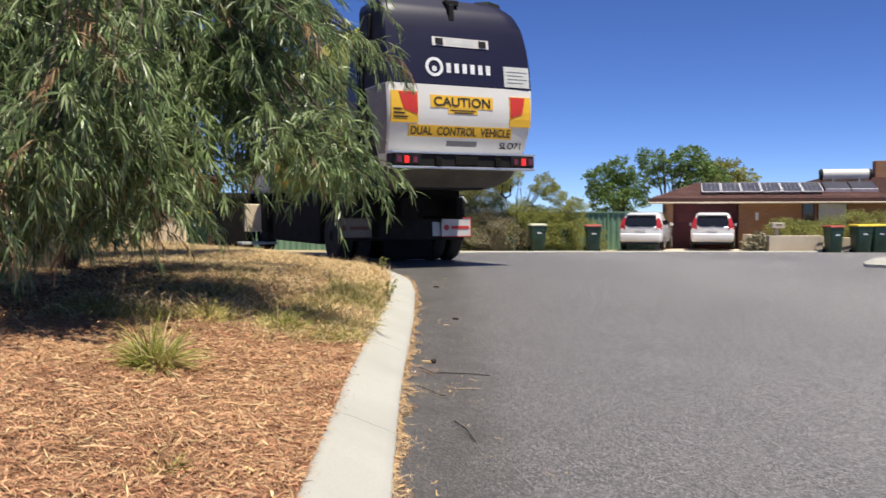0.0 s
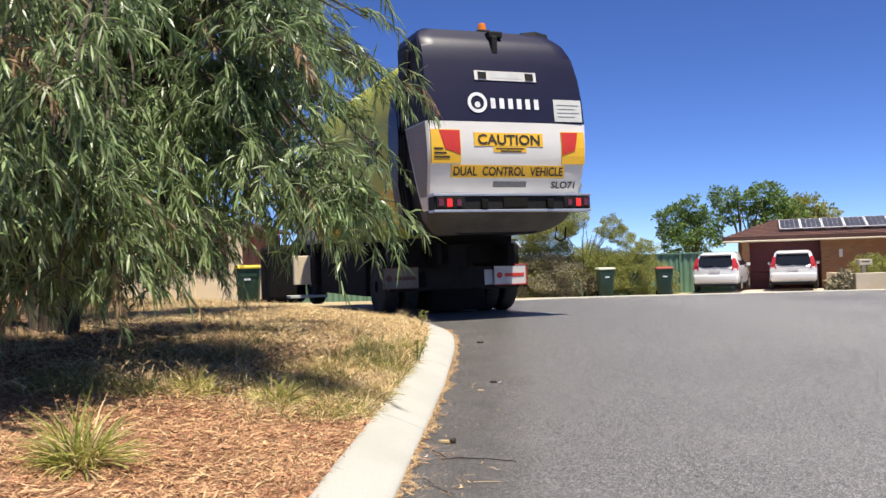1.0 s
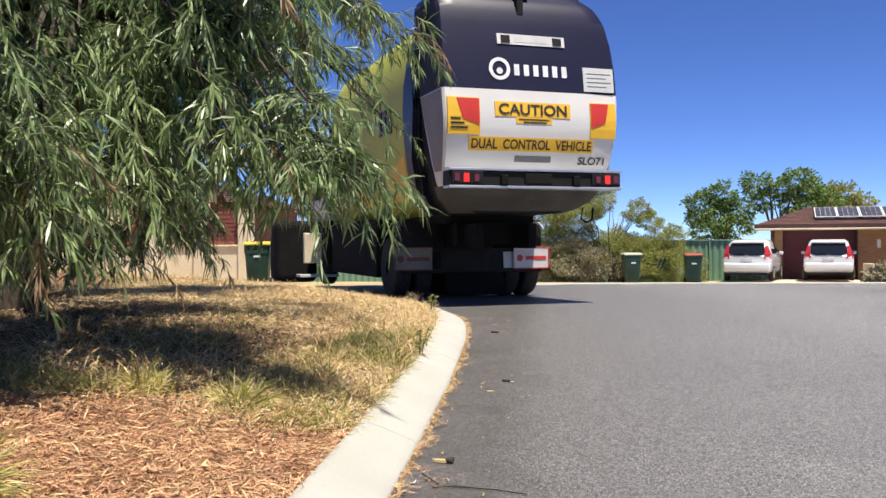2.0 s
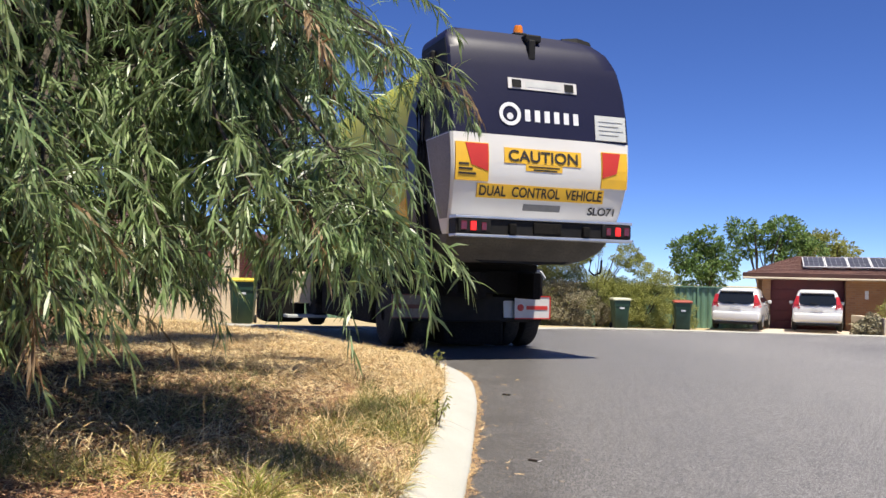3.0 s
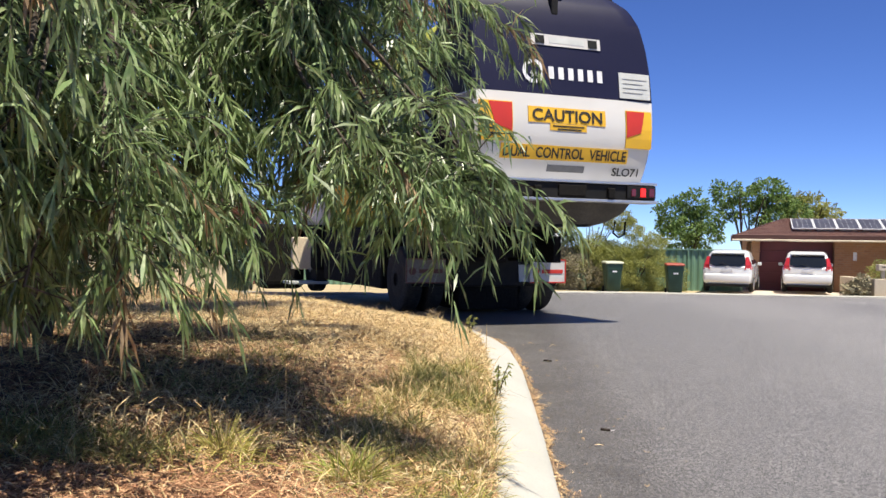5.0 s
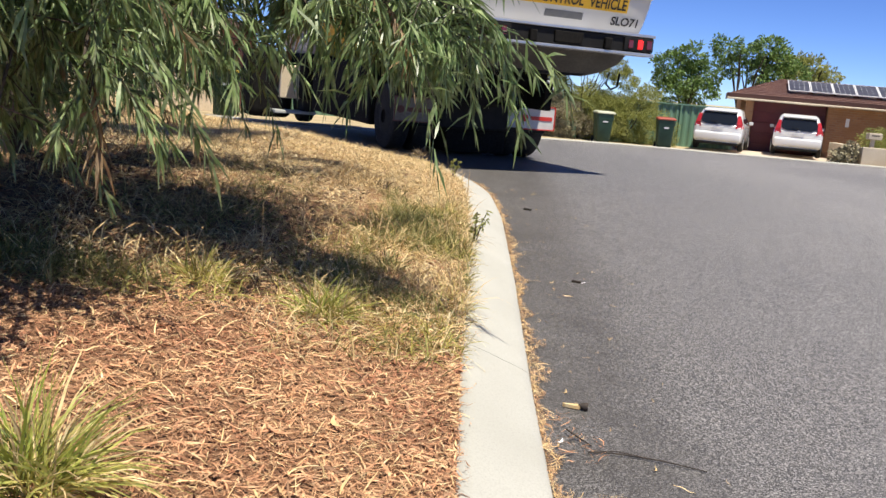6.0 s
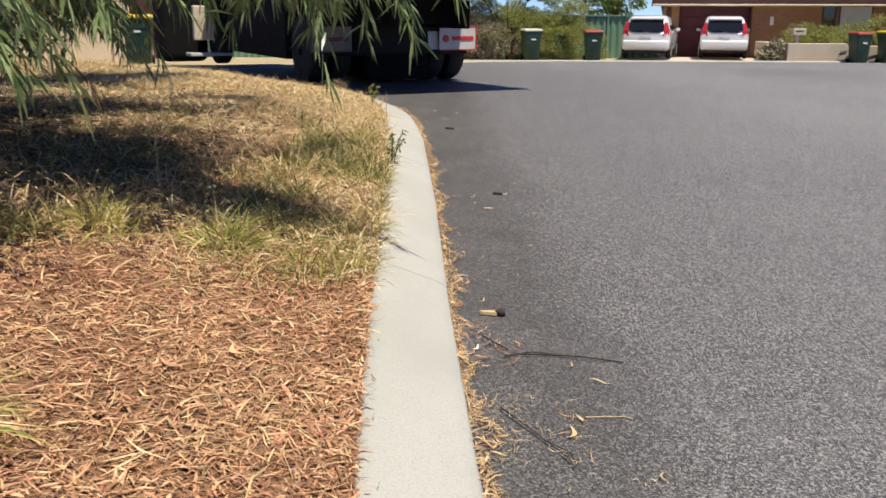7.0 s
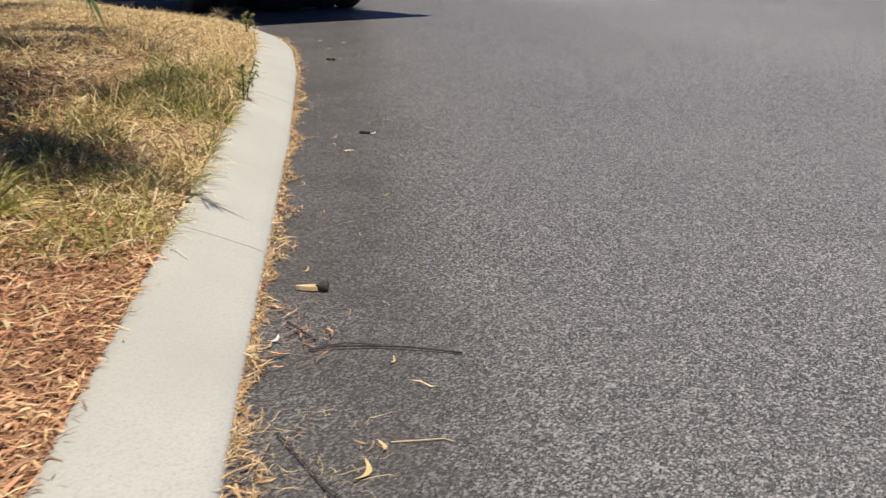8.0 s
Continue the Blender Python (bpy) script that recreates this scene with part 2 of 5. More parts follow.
LIMESTONE = surface("limestone_block", (0.80, 0.69, 0.50), (0.70, 0.58, 0.40), 1.2, 30, (0.62, 0.50, 0.35), 0.9, bump=0.3)
PANEL_FRAME = surface("pale_aluminium", (0.72, 0.72, 0.72), (0.62, 0.62, 0.63), 3, 50, None, 0.5, bump=0)
SLAT_RED = surface("red_brown_timber", (0.23, 0.065, 0.045), (0.17, 0.05, 0.035), 3, 30, None, 0.6, bump=0.05, per_object=0.15)
PALE_LEAF = surface("dead_leaf", (0.62, 0.46, 0.22), (0.55, 0.33, 0.15), 8, 40, (0.7, 0.58, 0.35), 0.7, bump=0.0, island=0.3)
BLUE_PAINT.node_tree.nodes["Principled BSDF"].inputs["Specular IOR Level"].default_value = 0.38
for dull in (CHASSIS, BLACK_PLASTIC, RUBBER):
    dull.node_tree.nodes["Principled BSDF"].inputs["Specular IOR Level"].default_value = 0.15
TWIG = surface("dark_twig", (0.035, 0.028, 0.024), (0.06, 0.045, 0.035), 20, 80, None, 0.85, bump=0.2)


# ---- mesh helpers ----
def mesh_of(name, bm, material, smooth=False):
    me = bpy.data.meshes.new(name)
    bm.to_mesh(me)
    bm.free()
    for m in (material if isinstance(material, (list, tuple)) else [material]):
        me.materials.append(m)
    if smooth:
        me.polygons.foreach_set("use_smooth", [True] * len(me.polygons))
        me.set_sharp_from_angle(angle=radians(40))
    return me


def part(name, bm, material, parent, label="", smooth=False):
    me = bm if isinstance(bm, bpy.types.Mesh) else mesh_of(name, bm, material, smooth)
    ob = new(name, me)
    ob.parent = parent
    if label:
        ob["label"] = label
    return ob


def thing(name, place, label, category, group="", kind=""):
    ob = new(name)
    ob.empty_display_size = 0.2
    ob.matrix_world = place
    return tagged(ob, label, category, group, kind)


def box(bm, x0, x1, y0, y1, z0, z1, bevel=0.0, segments=2):
    r = bmesh.ops.create_cube(bm, size=1.0, matrix=Matrix.LocRotScale(((x0 + x1) / 2, (y0 + y1) / 2, (z0 + z1) / 2), None, (abs(x1 - x0), abs(y1 - y0), abs(z1 - z0))))
    if bevel:
        es = list({e for v in r["verts"] for e in v.link_edges})
        bmesh.ops.bevel(bm, geom=es, offset=bevel, segments=segments, affect="EDGES", profile=0.5)
    return bm


def boxed(*a, **k):
    return box(bmesh.new(), *a, **k)


def tube(bm, pts, r0, r1=None, n=8, caps=True):
    """A round bar along points, tapering from r0 to r1."""
    r1 = r0 if r1 is None else r1
    pts = [Vector(p) for p in pts]
    rings = []
    for i, p in enumerate(pts):
        d = (pts[min(i + 1, len(pts) - 1)] - pts[max(i - 1, 0)]).normalized()
        q = d.to_track_quat("Z", "Y")
        r = r0 + (r1 - r0) * i / max(1, len(pts) - 1)
        rings.append([bm.verts.new(p + q @ Vector((r * math.cos(a), r * math.sin(a), 0))) for a in (2 * math.pi * k / n for k in range(n))])
    for a, b in zip(rings, rings[1:]):
        for k in range(n):
            bm.faces.new((a[k], a[(k + 1) % n], b[(k + 1) % n], b[k]))
    if caps:
        bm.faces.new(rings[0][::-1])
        bm.faces.new(rings[-1])
    return bm


def loft(bm, loops, caps=True):
    """Skin closed loops of equal length."""
    rows = [[bm.verts.new(p) for p in lp] for lp in loops]
    n = len(rows[0])
    for a, b in zip(rows, rows[1:]):
        for k in range(n):
            bm.faces.new((a[k], a[(k + 1) % n], b[(k + 1) % n], b[k]))
    if caps:
        bm.faces.new(rows[0][::-1])
        bm.faces.new(rows[-1])
    bmesh.ops.recalc_face_normals(bm, faces=bm.faces)
    return bm


def lerp_table(table, v):
    if v <= table[0][0]:
        return table[0][1]
    for (a, p), (b, q) in zip(table, table[1:]):
        if v <= b:
            s = (v - a) / (b - a)
            return p + (q - p) * s
    return table[-1][1]


def sheet(name, xs_of_row, ys, height, material):
    """A grid of rows along y; xs_of_row(y) gives each row's x values."""
    verts, faces, n = [], [], None
    for y in ys:
        xs = xs_of_row(y)
        n = len(xs)
        verts += [(x, y, height(x, y)) for x in xs]
    for j in range(len(ys) - 1):
        for i in range(n - 1):
            a = j * n + i
            faces.append((a, a + 1, a + n + 1, a + n))
    me = bpy.data.meshes.new(name)
    me.from_pydata(verts, [], faces)
    me.materials.append(material)
    me.polygons.foreach_set("use_smooth", [True] * len(faces))
    return new(name, me)


def quads_mesh(name, verts, faces, materials, index=None):
    me = bpy.data.meshes.new(name)
    me.from_pydata([tuple(v) for v in verts], [], faces)
    for m in materials:
        me.materials.append(m)
    if index is not None:
        me.polygons.foreach_set("material_index", index)
    return me


# ---- ground ----
ROAD_Z = [(-30, 0.0), (7.0, 0.0), (9.1, 0.05), (11.8, 0.16), (14.0, 0.225), (16.0, 0.23), (18.0, 0.20), (22, 0.10), (27, -0.10), (34.4, -0.38), (35.2, -0.42), (36, -0.46), (41, -0.56), (60, -0.7), (200, -2.0), (2000, -8.0)]
KERB_OUT = [(-6, 0.05), (0, -0.08), (3.5, -0.20), (5.5, -0.26), (7, -0.28), (9, -0.29), (11.2, -0.34), (12.5, -0.44), (13.4, -0.66), (14.0, -1.05), (14.5, -1.6), (15.3, -2.7), (16.6, -4.2), (18, -6.4), (19.5, -10), (21, -16), (22, -24)]


def smooth_table(table, v):
    return (lerp_table(table, v - 0.25) + 2 * lerp_table(table, v) + lerp_table(table, v + 0.25)) / 4


def road_z(x, y):
    return smooth_table(ROAD_Z, y)


def kerb_x(y):
    return smooth_table(KERB_OUT, y)


def far_edge(x):
    """Where the asphalt ends ahead: the near side of the far kerb."""
    return lerp_table([(-60, 22.6), (-4.5, 23.2), (-2.5, 24.5), (0, 29), (2, 33.2), (4, 34.5), (60, 34.6)], x)


def verge_z(x, y):
    d = max(0.0, kerb_x(y) - 0.33 - x)
    bumps = 0.035 * noise.noise((x * 0.9, y * 0.9, 0)) + 0.012 * noise.noise((x * 4, y * 4, 3))
    return road_z(x, y) + 0.125 + lerp_table([(0, 0.0), (0.5, 0.05), (1.4, 0.17), (3, 0.30), (6, 0.40), (20, 0.5)], d) + bumps * min(1, d * 2)


def land_z(x, y):
    base = road_z(x, y)
    e = far_edge(x)
    if y < e - 0.3:
        return base - 0.07
    s = min(1.0, (y - e + 0.3) / 1.2)
    return base - 0.07 + 0.13 * s + 0.02 * s * noise.noise((x, y, 0))


def axis(a, b, near, growth=1.18, first=0.5):
    out, v, step = [near], near, first
    while v < b:
        v, step = v + step, step * growth
        out.append(v)
    v, step = near, first
    while v > a:
        v, step = v - step, step * growth
        out.insert(0, v)
    return out


land_x = axis(-1500, 1500, 3, 1.12, 1.0)
ground = tagged(sheet("ground", lambda y: land_x, sorted(set(axis(-600, 2500, 34, 1.12, 0.6))), land_z, DRY_GROUND), "sandy dry ground with sparse brown grass", "ground", kind="structure")
road_cols = [-40, -30, -22, -16, -12, -9, -7, -5.5, -4.5, -3.5, -2.5, -1.8, -1.2, -0.7, -0.4, -0.2, 0, 0.3, 0.7, 1.2, 2, 3, 4, 5.5, 7, 9, 12, 16, 22, 30, 40]


def road_mesh():
    verts, faces, n = [], [], 90
    for x in road_cols:
        e = far_edge(x)
        for j in range(n):
            y = -14 + (e + 14) * j / (n - 1)
            verts.append((x, y, road_z(x, y)))
    for i in range(len(road_cols) - 1):
        for j in range(n - 1):
            a = i * n + j
            faces.append((a, a + n, a + n + 1, a + 1))
    me = quads_mesh("road", verts, faces, [ASPHALT])
    me.polygons.foreach_set("use_smooth", [True] * len(faces))
    return new("road", me)


tagged(road_mesh(), "grey asphalt cul-de-sac road with pale aggregate", "road", kind="structure")

verge_ys = [-6 + 0.5 * i for i in range(14)] + [1 + 0.12 * i for i in range(110)] + [14.2 + 0.2 * i for i in range(40)]
verge_d = [0.0, 0.04, 0.1, 0.18, 0.28, 0.4, 0.55, 0.7, 0.85, 1.0, 1.2, 1.4, 1.6, 1.85, 2.1, 2.4, 2.7, 3.0, 3.4, 3.8, 4.3, 5, 6, 7.5, 9.5, 12, 16, 22]
verge = sheet("verge", lambda y: [kerb_x(y) - 0.31 - d for d in reversed(verge_d)], verge_ys, verge_z, SOIL)
tagged(verge, "raised verge of sandy soil under bark litter", "verge", kind="structure")


def kerb_path(s0, s1, step):
    """Points and sideways directions along the kerb's road edge, by y."""
    ys, y = [], s0
    while y < s1 - 0.01:
        ys.append(y)
        y += step / (abs(kerb_x(y + 0.05) - kerb_x(y - 0.05)) / 0.1 + 1)
    out = []
    for y in ys + [s1]:
        a, b = Vector((kerb_x(y - 0.05), y - 0.05)), Vector((kerb_x(y + 0.05), y + 0.05))
        d = (b - a).normalized()
        out.append((Vector((kerb_x(y), y)), Vector((-d.y, d.x))))
    return out


def kerb_run(name, y0, y1):
    bm = bmesh.new()
    prof = [(0.0, -0.12), (0.0, 0.008), (0.012, 0.026), (0.05, 0.045), (0.20, 0.105), (0.27, 0.13), (0.31, 0.135), (0.33, 0.125), (0.335, -0.12)]
    loops = []
    for p, side in kerb_path(y0, y1, 0.15):
        z = road_z(p.x, p.y)
        loops.append([(p.x + side.x * a, p.y + side.y * a, z + h) for a, h in prof])
    loft(bm, loops)
    return bm


kerb = thing("kerb", Matrix(), "pale cast concrete mountable kerb along the verge", "kerb", kind="structure")
cuts = [-6, -3.3, -0.6, 2.1, 4.52, 7.14, 9.9, 12.6, 13.9, 14.6, 15.7, 17.2, 19]
for a, b in zip(cuts, cuts[1:]):
    part("kerb_length", kerb_run("kerb_length", a + 0.0025, b - 0.0025), CONCRETE, kerb, smooth=True)


def kerb_strip(name, pts, width, height, label):
    """A kerb along plan points, lying on the road's edge."""
    bm = bmesh.new()
    loops = []
    for i, (x, y) in enumerate(pts):
        a, b = Vector(pts[max(i - 1, 0)]), Vector(pts[min(i + 1, len(pts) - 1)])
        d = (b - a).normalized()
        s = Vector((-d.y, d.x))
        z = road_z(x, y)
        loops.append([(x + s.x * u * width, y + s.y * u * width, z + h) for u, h in ((0, -0.1), (0, 0.02), (0.15, height * 0.6), (0.6, height), (1, height), (1, -0.1))])
    loft(bm, loops)
    ob = new(name, mesh_of(name, bm, CONCRETE, True))
    return tagged(ob, label, "kerb", kind="structure")


kerb_strip("far_kerb", [(x, far_edge(x) - 0.02) for x in [-40 + 1.0 * i for i in range(43)]] + [(3 + i, far_edge(3 + i) - 0.02) for i in range(1, 40)], 0.16, 0.05, "pale concrete kerb at the far side of the road")
nose = bmesh.new()
ring = [(x - 2.05, y - 3.7) for x, y in ((9.0, 18.7), (9.5, 18.1), (10.6, 17.4), (12.5, 16.8), (16, 16.2), (16, 21.5), (12.5, 20.9), (10.4, 20.2), (9.3, 19.4))]
loft(nose, [[(x, y, road_z(x, y) - 0.1) for x, y in ring], [(x, y, road_z(x, y) + 0.05) for x, y in ring], [(10.35 + (x - 10.35) * 0.95, 15.1 + (y - 15.1) * 0.93, road_z(x, y) + 0.12) for x, y in ring]])
tagged(new("traffic_island", mesh_of("traffic_island", nose, CONCRETE)), "pale concrete kerbed nose at the roadside", "kerb", kind="structure")
drive = bmesh.new()
loft(drive, [[(x, y, land_z(x, y) + h) for x, y in [(6.2, 34.60)] + [(6.2 + 0.9 * i, 34.62) for i in range(1, 7)] + [(12.3, 36.5), (13.2, 39.2), (9.0, 40.6), (7.9, 38.0)]] for h in (-0.2, 0.03)])
tagged(new("driveway", mesh_of("driveway", drive, PALE_CONCRETE)), "pale pinkish concrete driveway before a garage", "driveway", kind="structure")

# ---- street sweeper truck ----
TRUCK = pose(0.33, 14.72, 0.31, 0, 0, 25)
truck = thing("sweeper_truck", TRUCK, "navy, white and lime street sweeper truck with yellow caution signs", "truck")
HALF = [(1.20, 0.70), (1.27, 0.92), (1.38, 1.05), (1.60, 1.13), (1.90, 1.18), (2.40, 1.235), (2.83, 1.25), (3.20, 1.235), (3.55, 1.18), (3.88, 1.09), (4.11, 0.97), (4.25, 0.80), (4.30, 0.55)]
SIDE_R = [(1.20, 0.70), (1.27, 0.92), (1.38, 1.05), (1.60, 1.13), (1.90, 1.18), (2.40, 1.235), (2.83, 1.26), (3.20, 1.255), (3.55, 1.225), (3.88, 1.16), (4.11, 1.05), (4.25, 0.92), (4.30, 0.74)]
SIDE_L = [(1.20, 0.95), (1.38, 1.16), (1.60, 1.22), (1.90, 1.245), (2.40, 1.265), (2.83, 1.27), (3.88, 1.265), (4.17, 1.25), (4.26, 1.20), (4.30, 1.12)]
REAR = [(1.20, 0.75), (1.30, 0.48), (1.50, 0.28), (1.75, 0.16), (2.00, 0.07), (2.20, 0.02), (2.40, 0.0), (2.60, 0.015), (2.83, 0.05), (3.20, 0.10), (3.55, 0.16), (3.88, 0.23), (4.11, 0.32), (4.25, 0.44), (4.30, 0.60)]


SIDE_R = [(z, w * 1.028) for z, w in SIDE_R]
SIDE_L = [(z, w * 1.028) for z, w in SIDE_L]


def rear_y(z):
    return sum(lerp_table(REAR, z + d) for d in (-0.12, -0.06, 0.0, 0.06, 0.12)) / 5


def shell(z0, z1, front0, front1, lip=0.03):
    """The tailgate's skin between two heights; its cheeks reach forward to front0 below and front1 above."""
    zs = sorted({z0, z1, *[z0 + (z1 - z0) * i / 30 for i in range(31)]})
    loops = []
    for z in zs:
        wl_, wr, o = lerp_table(SIDE_L, z), lerp_table(SIDE_R, z), rear_y(z)
        f = max(front0 + (front1 - front0) * (z - z0) / (z1 - z0), o + 0.1)
        cols = [-wl_ + (wl_ + wr) * i / 10 for i in range(1, 10)]
        loops.append([(-wl_, f, z), (-wl_, o + lip, z), (-wl_ + lip, o, z)] + [(c, o - 0.02 * (1 - (c / 1.25) ** 2), z) for c in cols] + [(wr - lip, o, z), (wr, o + lip, z), (wr, f, z)])
    return loft(bmesh.new(), loops)


def barrel(y0, y1, grow, top=0.0):
    loops = []
    for y in (y0, (y0 + y1) / 2, y1):
        right = [(w + grow, y, z - (top if z > 3 else top * max(0, (z - 1.3) / 1.7))) for z, w in HALF]
        loops.append(right + [(-x, yy, z) for x, yy, z in reversed(right)])
    return loft(bmesh.new(), loops)


tailgate = part("tailgate", shell(2.845, 4.30, 1.1, 1.35), BLUE_PAINT, truck, "navy curved upper tailgate", True)
part("lower_skirt", shell(1.20, 1.55, 0.55, 0.60), SHADED_GRIME, truck, "grimy skirt under the lamp bar, darkened with painted shade", True)
lower = part("lower_tailgate", shell(1.552, 2.843, 0.45, 1.0), WHITE_PAINT, truck, "white curved lower tailgate", True)


def cheek(z0, z1, back, front0, front1):
    """A thin overlay that paints shade onto the tailgate's kerb-side cheek."""
    loops = []
    for i in range(9):
        z = z0 + (z1 - z0) * i / 8
        w, o = lerp_table(SIDE_L, z), rear_y(z)
        f = max(front0 + (front1 - front0) * i / 8, o + 0.12) - 0.02
        loops.append([(-w - 0.006, o + back, z), (-w - 0.006, f, z), (-w + 0.01, f, z), (-w + 0.01, o + back, z)])
    return loft(bmesh.new(), loops)


# added sheets that darken the cheek facing away from the sun
part("shade_overlay", cheek(2.86, 4.12, 0.05, 1.1, 1.33), BLACK_PLASTIC, tailgate, "black overlay that puts shade on the navy cheek")
part("shade_overlay", cheek(1.75, 2.83, 0.05, 0.5, 0.99), CHEEK_SHADE, lower, "grey overlay that puts shade on the white cheek")
for k in range(3):
    y = 1.02 + 0.13 * k
    part("hydraulic_hose", tube(bmesh.new(), [(-1.25, y, 1.45), (-1.33, y + 0.02, 2.0), (-1.30, y + 0.05, 2.7), (-1.34, y + 0.03, 3.3), (-1.24, y, 3.75)], 0.022, 0.022, 7), BLACK_PLASTIC, truck, "", True)
part("hinge_column", barrel(0.6, 1.5, -0.10, 0.15), BLACK_PLASTIC, truck, "", True)
part("body_band", barrel(1.5, 2.1, -0.005, 0.02), BLUE_PAINT, truck, "navy body band", True)
part("hopper_body", barrel(2.102, 7.4, -0.01, 0.04), LIME_PAINT, truck, "lime yellow hopper body", True)
for side in (-1, 1):
    bm = bmesh.new()
    loops = []
    for y in (2.15, 3.6, 5.2, 7.2):
        top = 2.15 - 0.45 * math.sin((y - 2.15) / 5.05 * math.pi)
        loops.append([(side * (lerp_table(HALF, z) + dx), y, z) for z, dx in ((1.45, -0.03), (1.45, 0.004), (1.75, 0.004), (top, 0.004), (top, -0.03))])
    part("wave_panel", loft(bm, loops), YELLOW, truck, "orange-yellow wave on the body side")
for k in range(3):
    part("graphic_bar", boxed(-1.262, -1.225, 2.75 + 0.28 * k, 2.89 + 0.28 * k, 2.55, 2.95, 0.004), BLUE_PAINT, truck, "navy mark on the body side")


def decal(name, u0, u1, z0, z1, material, parent, lift=0.006, label=""):
    """A thin vinyl plate that follows the tailgate's curve."""
    bm = bmesh.new()
    loops = []
    for i in range(5):
        s = i / 4
        z = z0 + (z1 - z0) * s
        y = rear_y(z) - lift - 0.02
        loops.append([(u0, y, z), (u1, y, z), (u1, y + lift + 0.03, z), (u0, y + lift + 0.03, z)])
    return part(name, loft(bm, loops), material, parent, label)


def lettering(text, u0, u1, z0, z1, material, parent, lift=0.014, bold=0.02):
    """Letters on the tailgate, each a part of its own."""
    cu = bpy.data.curves.new("lettering", "FONT")
    cu.body, cu.size, cu.offset = text, 1.0, bold
    tmp = bpy.data.objects.new("lettering_source", cu)
    scene.collection.objects.link(tmp)
    me = bpy.data.meshes.new_from_object(tmp.evaluated_get(bpy.context.evaluated_depsgraph_get()))
    bpy.data.objects.remove(tmp)
    co = np.array([v.co[:] for v in me.vertices])
    lo, hi = co.min(0), co.max(0)
    root = list(range(len(co)))

    def find(i):
        while root[i] != i:
            root[i] = root[root[i]]
            i = root[i]
        return i

    for e in me.edges:
        root[find(e.vertices[0])] = find(e.vertices[1])
    spread = {}
    for poly in me.polygons:
        spread.setdefault(find(poly.vertices[0]), []).append(tuple(poly.vertices))
    for faces in spread.values():
        used = sorted({i for f in faces for i in f})
        index = {i: k for k, i in enumerate(used)}
        verts = []
        for i in used:
            z = z0 + (co[i, 1] - lo[1]) / (hi[1] - lo[1]) * (z1 - z0)
            verts.append((u0 + (co[i, 0] - lo[0]) / (hi[0] - lo[0]) * (u1 - u0), rear_y(z) - 0.02 - lift, z))
        part("letter", quads_mesh("letter", verts, [tuple(index[i] for i in f) for f in faces], [material]), material, parent)


def plate(left, right, lift):
    """A vinyl field between a left and a right edge, each from its foot to its top, that follows the tailgate's curve."""
    loops = []
    for i in range(9):
        row = [(lo[0] + (hi[0] - lo[0]) * i / 8, lo[1] + (hi[1] - lo[1]) * i / 8) for lo, hi in (left, right)]
        front = [(u, rear_y(z) - 0.02 - lift, z) for u, z in row]
        loops.append(front + [(u, y + 0.03, z) for u, y, z in reversed(front)])
    return loft(bmesh.new(), loops)


caution = decal("caution_sign", -0.585, 0.53, 2.48, 2.68, YELLOW, lower, 0.006, "yellow caution sign")
lettering("CAUTION", -0.53, 0.475, 2.505, 2.655, INK, caution)
small = decal("small_sign", -0.28, 0.25, 2.39, 2.475, YELLOW, lower, 0.005, "small yellow notice")
decal("text_bar", -0.24, 0.21, 2.44, 2.455, INK, small, 0.010)
decal("text_bar", -0.17, 0.17, 2.40, 2.418, INK, small, 0.010)
dual = decal("dual_control_sign", -0.945, 0.89, 2.02, 2.20, YELLOW, lower, 0.006, "yellow dual control vehicle sign")
lettering("DUAL  CONTROL  VEHICLE", -0.915, 0.86, 2.043, 2.175, INK, dual)
decal("maker_bar", -0.27, 0.27, 1.88, 1.965, GREY_INK, lower, 0.004)
lettering("SLO71", 0.69, 1.09, 1.86, 1.965, INK, lower, 0.006)
for side in (-1, 1):
    a, b = (-1.255, -0.80) if side < 0 else (0.84, 1.235)
    sq = decal("hazard_marker", a, b, 2.225, 2.715, YELLOW, lower, 0.005, "yellow and red hazard marker")
    if side < 0:
        part("red_field", plate(((a + 0.21, 2.43), (a + 0.13, 2.705)), ((b - 0.01, 2.355), (b - 0.01, 2.705)), 0.012), RED, sq)
        for k in range(3):
            decal("text_bar", a + 0.04, a + 0.18 + 0.05 * k, 2.42 - 0.06 * k, 2.445 - 0.06 * k, INK, sq, 0.011)
    else:
        part("red_field", plate(((a + 0.01, 2.355), (a + 0.01, 2.705)), ((b - 0.17, 2.43), (b - 0.11, 2.705)), 0.012), RED, sq)
info = decal("info_plate", 0.765, 1.235, 2.875, 3.215, PLATE, tailgate, 0.006, "pale grey information plate")
for k in range(4):
    decal("text_bar", 0.82, 1.19 - 0.07 * (k % 2), 3.13 - 0.06 * k, 3.135 - 0.06 * k, GREY_INK, info, 0.012)
strip = decal("light_strip", -0.496, 0.512, 3.478, 3.623, FLAP_WHITE, tailgate, 0.012, "white reflector strip")
decal("reflector", -0.44, -0.31, 3.498, 3.603, BLACK_PLASTIC, strip, 0.022)
decal("reflector", 0.33, 0.46, 3.498, 3.603, BLACK_PLASTIC, strip, 0.022)
decal("warning_band", -0.24, 0.27, 3.515, 3.588, PLATE, strip, 0.016)
